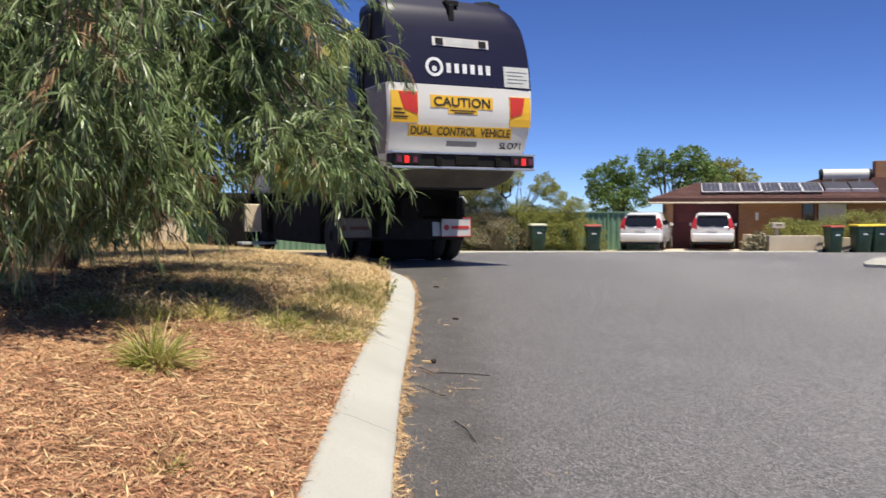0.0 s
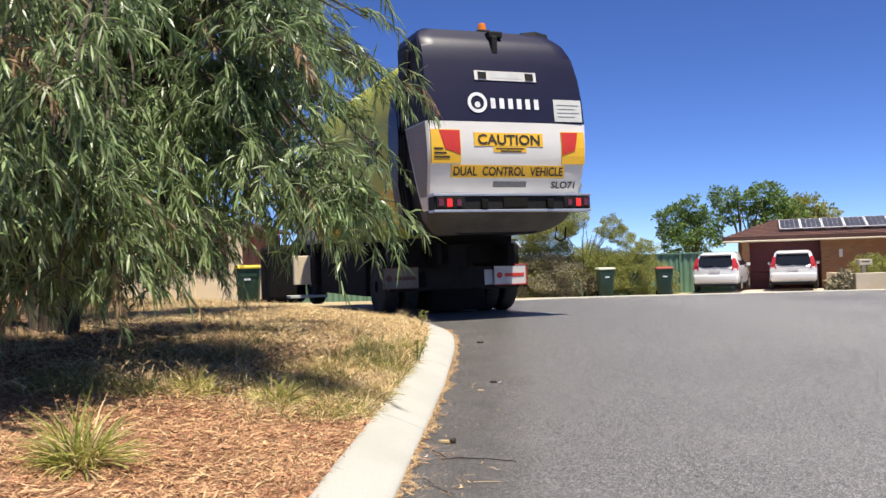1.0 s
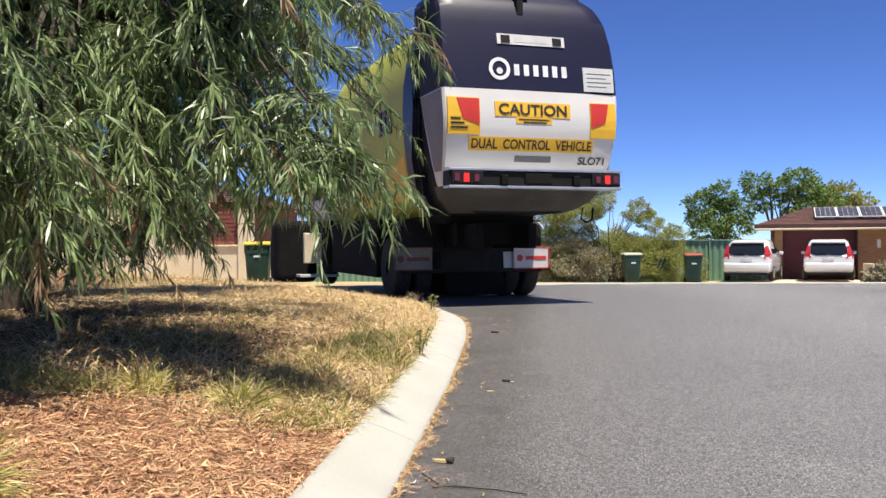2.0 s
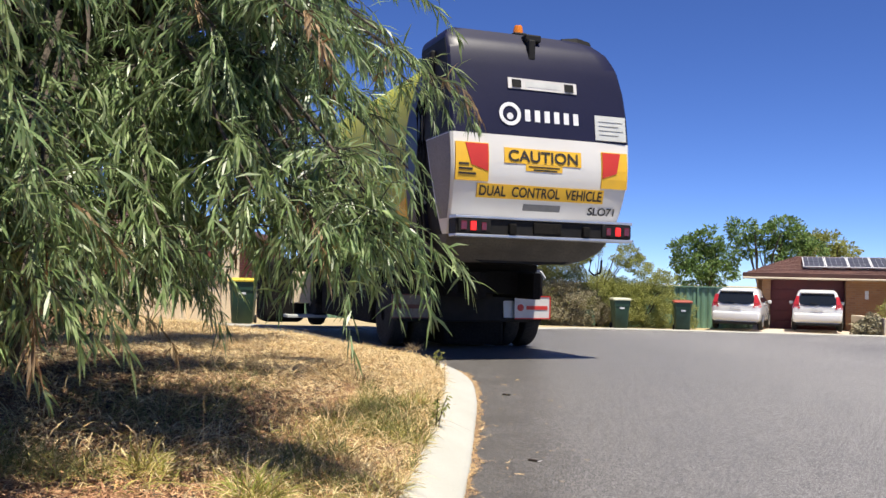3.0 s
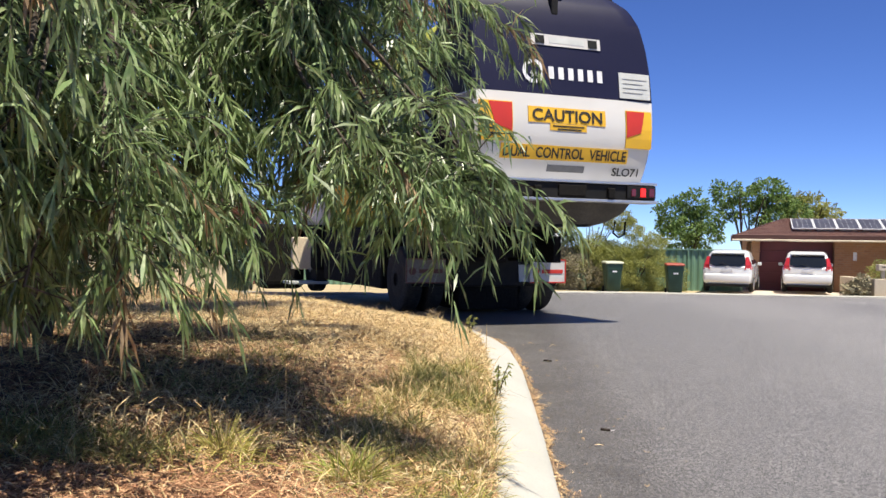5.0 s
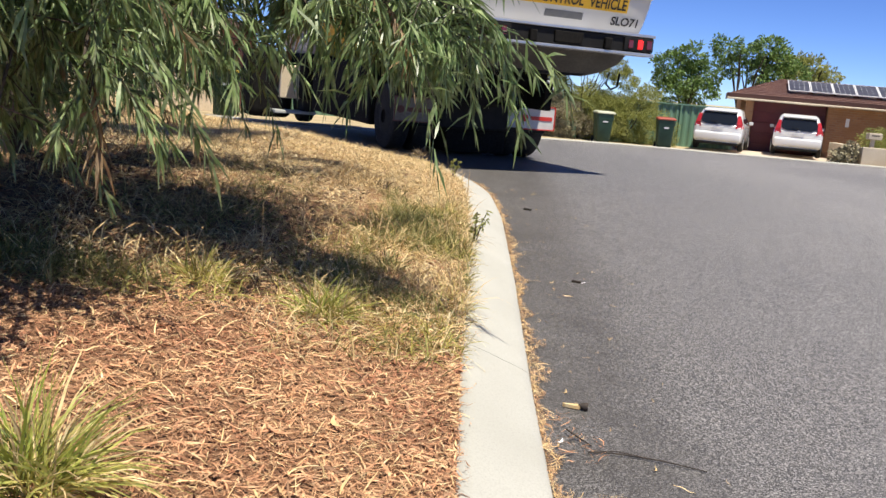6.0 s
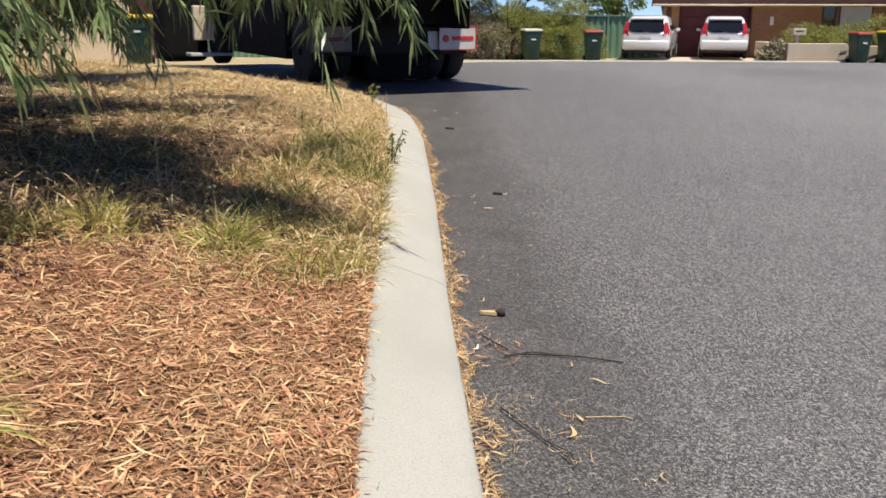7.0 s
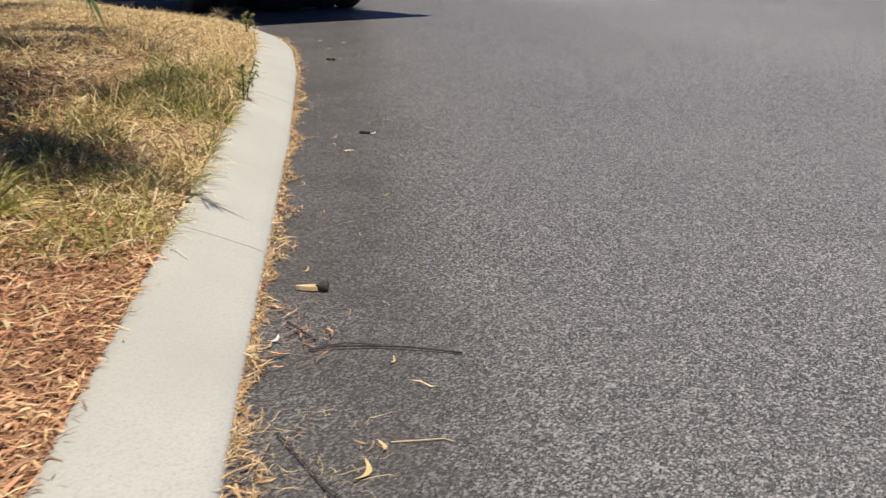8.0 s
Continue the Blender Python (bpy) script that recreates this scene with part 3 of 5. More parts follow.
# round emblem and six plain bars for the name
ringm = bmesh.new()
for r0, r1, cz in ((0.105, 0.155, 3.13), (0.0, 0.045, 3.10)):
    for k in range(28):
        a0, a1 = 2 * math.pi * k / 28, 2 * math.pi * (k + 1) / 28
        q = [(-0.485 + r * math.cos(a), cz + r * math.sin(a)) for r, a in ((r0, a0), (r1, a0), (r1, a1), (r0, a1))]
        if r0 == 0:
            q = [(-0.485, cz), q[1], q[2]]
        ringm.faces.new([ringm.verts.new((u, rear_y(z) - 0.028, z)) for u, z in q])
part("emblem", ringm, WHITE_INK, tailgate, "white round emblem")
for k in range(6):
    decal("name_bar", -0.27 + 0.142 * k, -0.27 + 0.142 * k + 0.075, 3.05, 3.205, WHITE_INK, tailgate, 0.006)

# beacon, reversing camera and top rails
part("beacon_base", boxed(-0.25, -0.05, 0.50, 0.70, 4.08, 4.34, 0.02), BLACK_PLASTIC, tailgate)
beacon = part("beacon", tube(bmesh.new(), [(-0.15, 0.6, 4.33), (-0.15, 0.6, 4.42), (-0.15, 0.6, 4.45)], 0.075, 0.05, 14), AMBER, tailgate, "amber rotating beacon", True)
part("camera_arm", boxed(-0.16, -0.06, 0.22, 0.62, 3.90, 4.18, 0.02), BLACK_PLASTIC, tailgate)
part("camera_hood", boxed(-0.17, 0.06, 0.30, 0.50, 4.17, 4.27, 0.02), BLACK_PLASTIC, tailgate)
part("top_rail", tube(bmesh.new(), [(-1.0, 0.85, 4.17), (-0.6, 0.85, 4.32), (0.5, 0.85, 4.33), (0.78, 0.82, 4.35), (0.95, 0.78, 4.18)], 0.025), BLACK_PLASTIC, tailgate)
wedge = bmesh.new()
loft(wedge, [[(u, y, z) for y, z in ((0.50, z0), (0.86, z0 - 0.02), (0.86, z1), (0.56, z1))] for u, z0, z1 in ((0.50, 4.22, 4.335), (0.74, 4.20, 4.37), (0.94, 4.08, 4.33), (1.0, 4.02, 4.20))])
part("roof_vent", wedge, BLACK_PLASTIC, tailgate, "black vent hood on the roof edge")
part("lamp_hood", boxed(-1.36, -1.20, 0.72, 0.98, 3.60, 4.02, 0.03), BLACK_PLASTIC, tailgate)
part("side_lamp", boxed(-1.20, -1.13, 0.55, 0.66, 3.70, 3.78, 0.015), RED_LAMP, tailgate, "small red side lamp")
part("handrail", tube(bmesh.new(), [(-1.22, 1.2, 2.0), (-1.30, 1.2, 2.1), (-1.30, 1.2, 3.2), (-1.22, 1.2, 3.3)], 0.02), PLATE, truck)

bumper = part("bumper", boxed(-1.27, 1.25, -0.10, 0.16, 1.545, 1.74, 0.015), BLACK_PLASTIC, truck, "dark lamp bar")
part("upper_strip", boxed(-1.28, 1.26, -0.13, 0.12, 1.738, 1.775, 0.008), STEEL, bumper, "bright steel strip")
part("lower_strip", boxed(-1.28, 1.26, -0.13, 0.12, 1.505, 1.543, 0.008), STEEL, bumper, "bright steel strip")
for u in (-0.50, 0.56):
    part("bracket", boxed(u - 0.05, u + 0.05, -0.15, -0.08, 1.55, 1.69, 0.012), CHASSIS, bumper)
part("plate_holder", boxed(-0.2, 0.2, -0.125, -0.09, 1.57, 1.71, 0.01), CHASSIS, bumper)
for s in (-1, 1):
    part("lamp_housing", boxed(s * 0.80, s * 1.24, -0.125, -0.05, 1.56, 1.73, 0.012), BLACK_PLASTIC, bumper)
    part("brake_lamp", boxed(s * 1.0, s * 1.08, -0.135, -0.11, 1.585, 1.70, 0.008), RED_LAMP, bumper, "lit red brake lamp")
    part("tail_lens", boxed(s * 1.13, s * 1.21, -0.135, -0.11, 1.59, 1.70, 0.008), RED_LENS, bumper)
    part("indicator", boxed(s * 0.86, s * 0.93, -0.135, -0.11, 1.59, 1.69, 0.008), RED_LENS, bumper)
part("cable_loop", tube(bmesh.new(), [(0.80, 0.15, 1.27), (0.76, 0.13, 1.12), (0.84, 0.13, 1.06), (0.93, 0.13, 1.10), (0.96, 0.15, 1.27)], 0.014), BLACK_PLASTIC, truck)
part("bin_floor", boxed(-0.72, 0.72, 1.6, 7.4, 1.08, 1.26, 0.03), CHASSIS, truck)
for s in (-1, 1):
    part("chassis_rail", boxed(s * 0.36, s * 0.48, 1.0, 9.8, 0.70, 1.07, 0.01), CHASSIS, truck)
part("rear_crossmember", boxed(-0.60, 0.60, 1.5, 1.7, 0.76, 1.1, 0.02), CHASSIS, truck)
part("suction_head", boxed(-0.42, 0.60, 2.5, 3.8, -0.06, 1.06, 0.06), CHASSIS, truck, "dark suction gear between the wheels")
# wide black box, added to fill out the dark beneath the body
part("underbody_fill", boxed(-1.20, 1.22, 2.42, 2.6, 0.30, 1.16, 0.03), BLACK_PLASTIC, truck)
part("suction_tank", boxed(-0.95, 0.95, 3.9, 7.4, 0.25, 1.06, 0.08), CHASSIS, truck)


def wheel(u0, u1, y, radius, drop=0.0):
    c = (u0 + u1) / 2
    prof = [(0.0, 0.10), (0.02, radius * 0.5), (0.03, radius * 0.6), (0.0, radius * 0.82), (0.02, radius * 0.95), (0.06, radius), ((u1 - u0) / 2, radius)]
    prof = prof + [((u1 - u0) - a, r) for a, r in reversed(prof[:-1])]
    loops = []
    for k in range(32):
        a = 2 * math.pi * k / 32
        loops.append([(u0 + p, y + r * math.cos(a), drop + radius + r * math.sin(a)) for p, r in prof])
    bm = bmesh.new()
    rows = [[bm.verts.new(p) for p in lp] for lp in loops]
    for i in range(32):
        A, B = rows[i], rows[(i + 1) % 32]
        for k in range(len(A) - 1):
            bm.faces.new((A[k], A[k + 1], B[k + 1], B[k]))
    bmesh.ops.recalc_face_normals(bm, faces=bm.faces)
    return bm


for s in (-1, 1):
    for u0, u1 in ((0.62, 0.90), (0.97, 1.25)):
        w = part("wheel", wheel(s * u0 if s > 0 else -u1, u1 if s > 0 else -u0, 3.0, 0.50, -0.11), RUBBER, truck, "", True)
        part("rim", tube(bmesh.new(), [(s * (u1 - 0.06), 3.0, 0.39), (s * (u1 - 0.03), 3.0, 0.39)], 0.27, 0.25, 20), CHASSIS, w)
    w = part("wheel", wheel(0.88 if s > 0 else -1.18, 1.18 if s > 0 else -0.88, 8.7, 0.50, -0.11), RUBBER, truck, "", True)
    part("rim", tube(bmesh.new(), [(s * 1.12, 8.7, 0.39), (s * 1.16, 8.7, 0.39)], 0.27, 0.2, 20), PLATE, w)
    # mudguard: a curved sheet over the wheel, with its flap behind
    loops = []
    for k in range(9):
        a = radians(-5 + 23 * k)
        loops.append([(x, 3.0 - r * math.cos(a), 0.43 + r * math.sin(a)) for x, r in ((s * 0.54, 0.60), (s * 1.22, 0.60), (s * 1.22, 0.62), (s * 0.54, 0.62))])
    guard = part("mudguard", loft(bmesh.new(), loops), CHASSIS if s < 0 else PLATE, truck)
    # left flap takes the shaded colours, right flap the lit ones
    flap = part("mudflap", boxed(s * 0.70, s * 1.32, 2.34, 2.36, 0.36, 0.72, 0.004), SHADED_FLAP if s < 0 else FLAP_WHITE, truck, "white mudflap with shade in its colour" if s < 0 else "white mudflap with a red border")
    for x0, x1, z0, z1 in ((0.70, 1.32, 0.705, 0.722), (0.70, 1.32, 0.358, 0.375), (1.305, 1.323, 0.36, 0.72)):
        part("border", boxed(s * x0, s * x1, 2.332, 2.338, z0, z1), SHADED_RED if s < 0 else RED, flap)
    part("name_bar", boxed((0.90 if s > 0 else -1.12), (1.27 if s > 0 else -0.75), 2.332, 2.338, 0.505, 0.565), SHADED_RED if s < 0 else RED, flap)
    part("emblem", tube(bmesh.new(), [((0.80 if s > 0 else -1.22), 2.338, 0.535), ((0.80 if s > 0 else -1.22), 2.332, 0.535)], 0.055, 0.055, 16), SHADED_RED if s < 0 else RED, flap)
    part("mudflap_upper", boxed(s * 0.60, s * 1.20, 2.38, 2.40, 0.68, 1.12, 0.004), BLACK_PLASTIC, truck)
part("bracket_arm", tube(bmesh.new(), [(0.98, 2.35, 1.12), (1.12, 2.3, 1.10), (1.2, 2.3, 1.0)], 0.025), PLATE, truck)
cab = part("cab", boxed(-1.2, 1.2, 8.0, 10.2, 1.25, 2.85, 0.16, 4), WHITE_PAINT, truck, "white truck cab", True)
for s in (-1, 1):
    part("side_window", boxed(s * 1.195, s * 1.206, 8.6, 9.8, 1.75, 2.55, 0.004), GLASS, cab)
    part("mirror", boxed(s * 1.30, s * 1.52, 9.9, 10.0, 1.7, 2.35, 0.03), BLACK_PLASTIC, cab)
    part("mirror_arm", tube(bmesh.new(), [(s * 1.15, 9.95, 2.2), (s * 1.35, 9.95, 2.25)], 0.02), BLACK_PLASTIC, cab)
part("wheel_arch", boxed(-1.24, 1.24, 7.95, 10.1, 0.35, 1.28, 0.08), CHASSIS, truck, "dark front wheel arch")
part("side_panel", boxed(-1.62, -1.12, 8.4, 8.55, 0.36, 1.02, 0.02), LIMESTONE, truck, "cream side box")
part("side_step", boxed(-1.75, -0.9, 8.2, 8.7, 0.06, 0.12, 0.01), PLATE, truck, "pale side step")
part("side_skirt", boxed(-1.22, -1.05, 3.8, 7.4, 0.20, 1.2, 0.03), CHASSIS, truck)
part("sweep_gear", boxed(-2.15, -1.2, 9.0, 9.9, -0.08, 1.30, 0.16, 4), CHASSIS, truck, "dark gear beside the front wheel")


# ---- wheelie bins ----
def wheelie_bin(place, lid_material, lid_label, width=0.58, tall=1.06):
    ob = thing("wheelie_bin", place, "dark green plastic wheelie bin with a " + lid_label + " lid", "bin", "wheelie bins at the roadside")
    h = tall - 0.08
    loops = []
    for z, s, d in ((0.02, 0.74, 0.0), (0.06, 0.80, 0.0), (h * 0.8, 0.95, 0.0), (h * 0.8, 1.0, 0.0), (h, 1.02, 0.0)):
        w, dd = width / 2 * s, 0.34 * s
        r = 0.05
        loops.append([(x, y, z) for x, y in ((-w + r, -dd), (w - r, -dd), (w, -dd + r), (w, dd - r), (w - r, dd), (-w + r, dd), (-w, dd - r), (-w, -dd + r))])
    body = part("body", loft(bmesh.new(), loops), BIN_GREEN, ob, "", True)
    part("label_patch", boxed(-0.07, 0.09, -0.335, -0.322, h * 0.70, h * 0.75), WHITE_INK, body, "pale stamped mark")
    w, bm = width / 2 + 0.02, bmesh.new()
    loft(bm, [[(x * s, y * s, z) for x, y in ((-w, -0.38), (w, -0.38), (w + 0.01, 0.3), (w, 0.37), (-w, 0.37), (-w - 0.01, 0.3))] for z, s in ((h, 1.0), (h + 0.035, 1.0), (h + 0.07, 0.92), (h + 0.085, 0.75))])
    part("lid", bm, lid_material, ob, lid_label + " lid", True)
    part("handle", tube(bmesh.new(), [(-0.2, 0.36, h), (-0.2, 0.44, h - 0.01), (0.2, 0.44, h - 0.01), (0.2, 0.36, h)], 0.018), BIN_GREEN, ob)
    for s in (-1, 1):
        part("wheel", tube(bmesh.new(), [(s * 0.24, 0.24, 0.1), (s * 0.29, 0.24, 0.1)], 0.1, 0.1, 16), RUBBER, ob)
    return ob


def on_land(x, y, turn=0.0):
    return pose(x, y, land_z(x, y), 0, 0, turn)


wheelie_bin(on_land(3.62, 35.0, 6), BIN_CREAM, "cream")
wheelie_bin(on_land(5.75, 35.0, -4), BIN_RED, "brick-red")
wheelie_bin(on_land(14.68, 34.3, 3), BIN_RED, "brick-red", 0.52, 1.08)
wheelie_bin(on_land(15.72, 34.3, 4), BIN_YELLOW, "yellow", 0.62, 1.12)
wheelie_bin(on_land(16.4, 34.4, -2), BIN_YELLOW, "yellow", 0.62, 1.12)
wheelie_bin(on_land(-6.45, 24.0, 10), BIN_YELLOW, "yellow", 0.6, 1.08)


# ---- parked cars ----
def hatchback(place, label):
    car = thing("hatchback_car", place, label, "car", "parked white cars")
    # body sections along y: y, half width, floor, belt, roof half width, roof z
    secs = [(0.0, 0.76, 0.34, 0.86, 0.66, 0.90), (0.06, 0.83, 0.27, 0.92, 0.66, 0.97), (0.30, 0.845, 0.25, 0.95, 0.63, 1.31), (0.52, 0.85, 0.24, 0.96, 0.60, 1.44), (1.0, 0.85, 0.22, 0.95, 0.61, 1.50), (1.9, 0.85, 0.22, 0.93, 0.61, 1.49), (2.5, 0.85, 0.22, 0.92, 0.58, 1.38), (3.2, 0.84, 0.22, 0.90, 0.60, 0.98), (3.8, 0.80, 0.26, 0.78, 0.58, 0.80), (3.95, 0.70, 0.34, 0.66, 0.5, 0.68)]
    loops = []
    for y, w, f, b, rw, rz in secs:
        right = [(w * 0.80, y, f), (w * 0.97, y, f + 0.10), (w, y, f + 0.30), (w * 0.995, y, b - 0.12), (w * 0.96, y, b), (rw + 0.05, y, rz - 0.07), (rw - 0.06, y, rz)]
        loops.append(right + [(-x, yy, z) for x, yy, z in reversed(right)])
    body = part("body", loft(bmesh.new(), loops), CAR_WHITE, car, "", True)
    bm = bmesh.new()
    loft(bm, [[(-0.42, -0.012, 0.93), (0.42, -0.012, 0.93), (0.42, 0.12, 0.93), (-0.42, 0.12, 0.93)], [(-0.60, 0.005, 1.0), (0.60, 0.005, 1.0), (0.60, 0.14, 1.0), (-0.60, 0.14, 1.0)], [(-0.60, 0.10, 1.15), (0.60, 0.10, 1.15), (0.60, 0.24, 1.15), (-0.60, 0.24, 1.15)], [(-0.56, 0.23, 1.345), (0.56, 0.23, 1.345), (0.54, 0.40, 1.32), (-0.54, 0.40, 1.32)]])
    part("rear_window", bm, GLASS, body, "dark tinted rear window")
    part("spoiler", boxed(-0.58, 0.58, 0.16, 0.52, 1.37, 1.42, 0.015), CAR_WHITE, body)
    for s in (-1, 1):
        bm = bmesh.new()
        loft(bm, [[(s * 0.58, -0.02, 0.82), (s * 0.81, 0.03, 0.82), (s * 0.855, 0.22, 0.84), (s * 0.6, 0.1, 0.84)], [(s * 0.62, -0.01, 0.98), (s * 0.79, 0.05, 0.98), (s * 0.80, 0.27, 1.0), (s * 0.62, 0.15, 1.0)], [(s * 0.61, 0.12, 1.27), (s * 0.71, 0.14, 1.27), (s * 0.69, 0.30, 1.27), (s * 0.60, 0.28, 1.27)]])
        part("tail_light", bm, CAR_LENS, body, "red tail light")
        part("mirror", boxed(s * 0.83, s * 0.98, 2.6, 2.75, 0.93, 1.05, 0.03), CAR_WHITE, body)
        part("reflector", boxed(s * 0.52, s * 0.72, -0.05, 0.0, 0.46, 0.50, 0.005), RED_LENS, body)
        bm = bmesh.new()
        loft(bm, [[(s * (0.83 if z < 1.1 else 0.68), y, z) for y, z in ((0.55, 1.0), (2.9, 0.97), (2.3, 1.28), (0.75, 1.30))], [(s * 0.64, y, z) for y, z in ((0.6, 1.0), (2.8, 0.98), (2.2, 1.36), (0.75, 1.38))]])
        part("side_window", bm, GLASS, body)
        for y in (0.72, 3.22):
            w = part("wheel", wheel(min(s * 0.68, s * 0.86), max(s * 0.68, s * 0.86), y, 0.30), RUBBER, car, "", True)
            part("rim", tube(bmesh.new(), [(s * 0.85, y, 0.3), (s * 0.868, y, 0.3)], 0.2, 0.18, 18), STEEL, w)
    bump = part("bumper", boxed(-0.80, 0.80, -0.06, 0.25, 0.36, 0.66, 0.06, 3), CAR_WHITE, car, "", True)
    part("lower_valance", boxed(-0.72, 0.72, -0.045, 0.2, 0.22, 0.31, 0.02), BLACK_PLASTIC, bump)
    part("number_plate", boxed(-0.19, 0.19, -0.03, 0.0, 0.74, 0.85, 0.004), WHITE_INK, body, "plain pale number plate")
    part("wiper", tube(bmesh.new(), [(0.0, -0.03, 0.99), (-0.25, 0.0, 1.03)], 0.012), BLACK_PLASTIC, body)
    part("badge", boxed(-0.06, 0.06, -0.03, -0.0, 0.90, 0.95, 0.01), STEEL, body)
    return car


hatchback(on_land(7.75, 35.8, -20) @ pose(0, 0, 0.035), "white hatchback car parked on the driveway by a green fence")
hatchback(on_land(10.72, 36.3, -17) @ pose(0, 0, 0.035), "white hatchback car parked before a maroon garage door")


# ---- houses ----
def brick_wall_material(name, a, b, mortar, scale):
    m = bpy.data.materials.new(name)
    m.use_nodes = True
    nt = m.node_tree
    bsdf = nt.nodes["Principled BSDF"]
    coord = nt.nodes.new("ShaderNodeTexCoord").outputs["Object"]
    mp = nt.nodes.new("ShaderNodeMapping")
    mp.inputs["Rotation"].default_value = (radians(90), 0, 0)
    nt.links.new(coord, mp.inputs[0])
    br = nt.nodes.new("ShaderNodeTexBrick")
    br.inputs["Color1"].default_value, br.inputs["Color2"].default_value, br.inputs["Mortar"].default_value = (*a, 1), (*b, 1), (*mortar, 1)
    br.inputs["Scale"].default_value, br.inputs["Mortar Size"].default_value = scale, 0.012
    br.inputs["Brick Width"].default_value, br.inputs["Row Height"].default_value = 0.24, 0.086
    nt.links.new(mp.outputs[0], br.inputs["Vector"])
    col = mix_color(nt, noise_fac(nt, coord, 1.5), br.outputs["Color"], tuple(v * 0.8 for v in a))
    nt.links.new(col, bsdf.inputs["Base Color"])
    bsdf.inputs["Roughness"].default_value = 0.9
    bp = nt.nodes.new("ShaderNodeBump")
    bp.inputs["Strength"].default_value, bp.inputs["Distance"].default_value, bp.invert = 0.6, 0.01, True
    nt.links.new(br.outputs["Fac"], bp.inputs["Height"])
    nt.links.new(bp.outputs[0], bsdf.inputs["Normal"])
    return m


BROWN_WALL = brick_wall_material("brown_brickwork", (0.38, 0.20, 0.10), (0.27, 0.13, 0.07), (0.30, 0.21, 0.14), 1.0)
RED_WALL = brick_wall_material("red_brickwork", (0.24, 0.07, 0.05), (0.17, 0.05, 0.04), (0.30, 0.2, 0.15), 1.0)

HG = -0.57   # ground level at the house
HOUSE = pose(9.35, 39.8, 0, 0, 0, -14)
house = thing("brick_house", HOUSE, "low brown brick house with a tiled hip roof and solar panels", "house")
part("wall", boxed(3.38, 16.0, 0.0, 9.0, HG - 0.3, 1.72), BROWN_WALL, house, "brown brick wall")
part("wall", boxed(0.2, 3.38, 1.2, 9.0, HG - 0.3, 1.72), BROWN_WALL, house, "brown brick garage wall")
part("pillar", boxed(0.36, 0.66, 0.0, 0.4, HG - 0.3, 1.66, 0.01), BROWN_WALL, house, "brick garage pillar")
gdoor = part("garage_door", boxed(0.66, 3.38, 0.55, 0.62, HG - 0.05, 1.62), GARAGE_RED, house, "maroon panelled garage door")
for k in range(5):
    part("door_panel", boxed(0.69, 3.35, 0.52, 0.56, HG + 0.02 + k * 0.42, HG + 0.40 + k * 0.42, 0.01), GARAGE_RED, gdoor)
for x0, x1, z0, z1 in ((5.9, 6.4, 0.45, 1.55), (6.5, 7.7, 0.35, 1.55), (10.4, 12.0, 0.35, 1.55)):
    win = part("window", boxed(x0, x1, -0.04, 0.02, z0, z1), TIMBER_BROWN, house, "brown framed window")
    part("pane", boxed(x0 + 0.06, x1 - 0.06, -0.055, -0.038, z0 + 0.06, z1 - 0.06), GLASS if x0 != 6.5 else PLATE, win)
    part("sill", boxed(x0 - 0.05, x1 + 0.05, -0.10, 0.0, z0 - 0.08, z0 - 0.01, 0.01), BROWN_WALL, win)
part("wall_plaque", boxed(4.05, 4.18, -0.03, -0.003, 0.80, 1.12, 0.01), WHITE_INK, house, "small white plaque")


def hip_roof(x0, x1, y0, y1, z, ridge, inset, courses):
    """Tile courses that step up each slope to the ridge."""
    bm = bmesh.new()
    loops = []
    yc = (y0 + y1) / 2
    for k in range(courses):
        for s, dz in ((k / courses, 0.045), ((k + 1) / courses, 0.0)):
            ax0, ax1 = x0 + inset * s, x1 - inset * s
            ay0, ay1 = y0 + (yc - 0.05 - y0) * s, y1 - (y1 - yc - 0.05) * s
            h = z + (ridge - z) * s + dz
            loops.append([(ax0, ay0, h), (ax1, ay0, h), (ax1, ay1, h), (ax0, ay1, h)])
    return loft(bm, loops)


part("roof", hip_roof(-0.35, 9.5, -0.6, 4.7, 1.70, 2.46, 2.05, 13), ROOF_TILE, house, "brown tiled hip roof")
part("roof", hip_roof(3.6, 18.0, -0.62, 9.6, 1.69, 3.02, 5.0, 24), ROOF_TILE, house, "brown tiled main roof")
part("fascia", boxed(-0.35, 18.0, -0.65, -0.605, 1.50, 1.74, 0.005), TIMBER_BROWN, house, "brown fascia board")
part("fascia", boxed(-0.39, -0.35, -0.605, 4.7, 1.50, 1.74, 0.005), TIMBER_BROWN, house, "brown fascia board")
part("gutter", tube(bmesh.new(), [(-0.38, -0.69, 1.535), (18, -0.69, 1.535)], 0.04), CREAM, house, "pale gutter lip")
part("soffit", boxed(-0.35, 18.0, -0.60, 0.0, 1.50, 1.53), CREAM, house)
TILT_ROOF = Euler((math.atan2(0.76, 2.65), 0, 0)).to_matrix().to_4x4()
for k in range(6):
    sp = part("solar_panel", boxed(-0.40, 0.40, -0.75, 0.75, 0.0, 0.035, 0.004), PANEL_FRAME, house, "dark solar panel with a pale frame")
    sp.matrix_local = Matrix.Translation((2.25 + k * 0.82, 0.62, 2.19)) @ TILT_ROOF
    for i in range(4):
        for j in range(2):
            part("cell", boxed(-0.365 + 0.185 * i, -0.19 + 0.185 * i, -0.71 + 0.72 * j, -0.01 + 0.72 * j, 0.034, 0.04), SOLAR, sp)
    part("bracket", boxed(-0.3, 0.3, -0.53, -0.47, -0.16, 0.0), STEEL, sp)
    part("bracket", boxed(-0.3, 0.3, 0.47, 0.53, -0.16, 0.0), STEEL, sp)
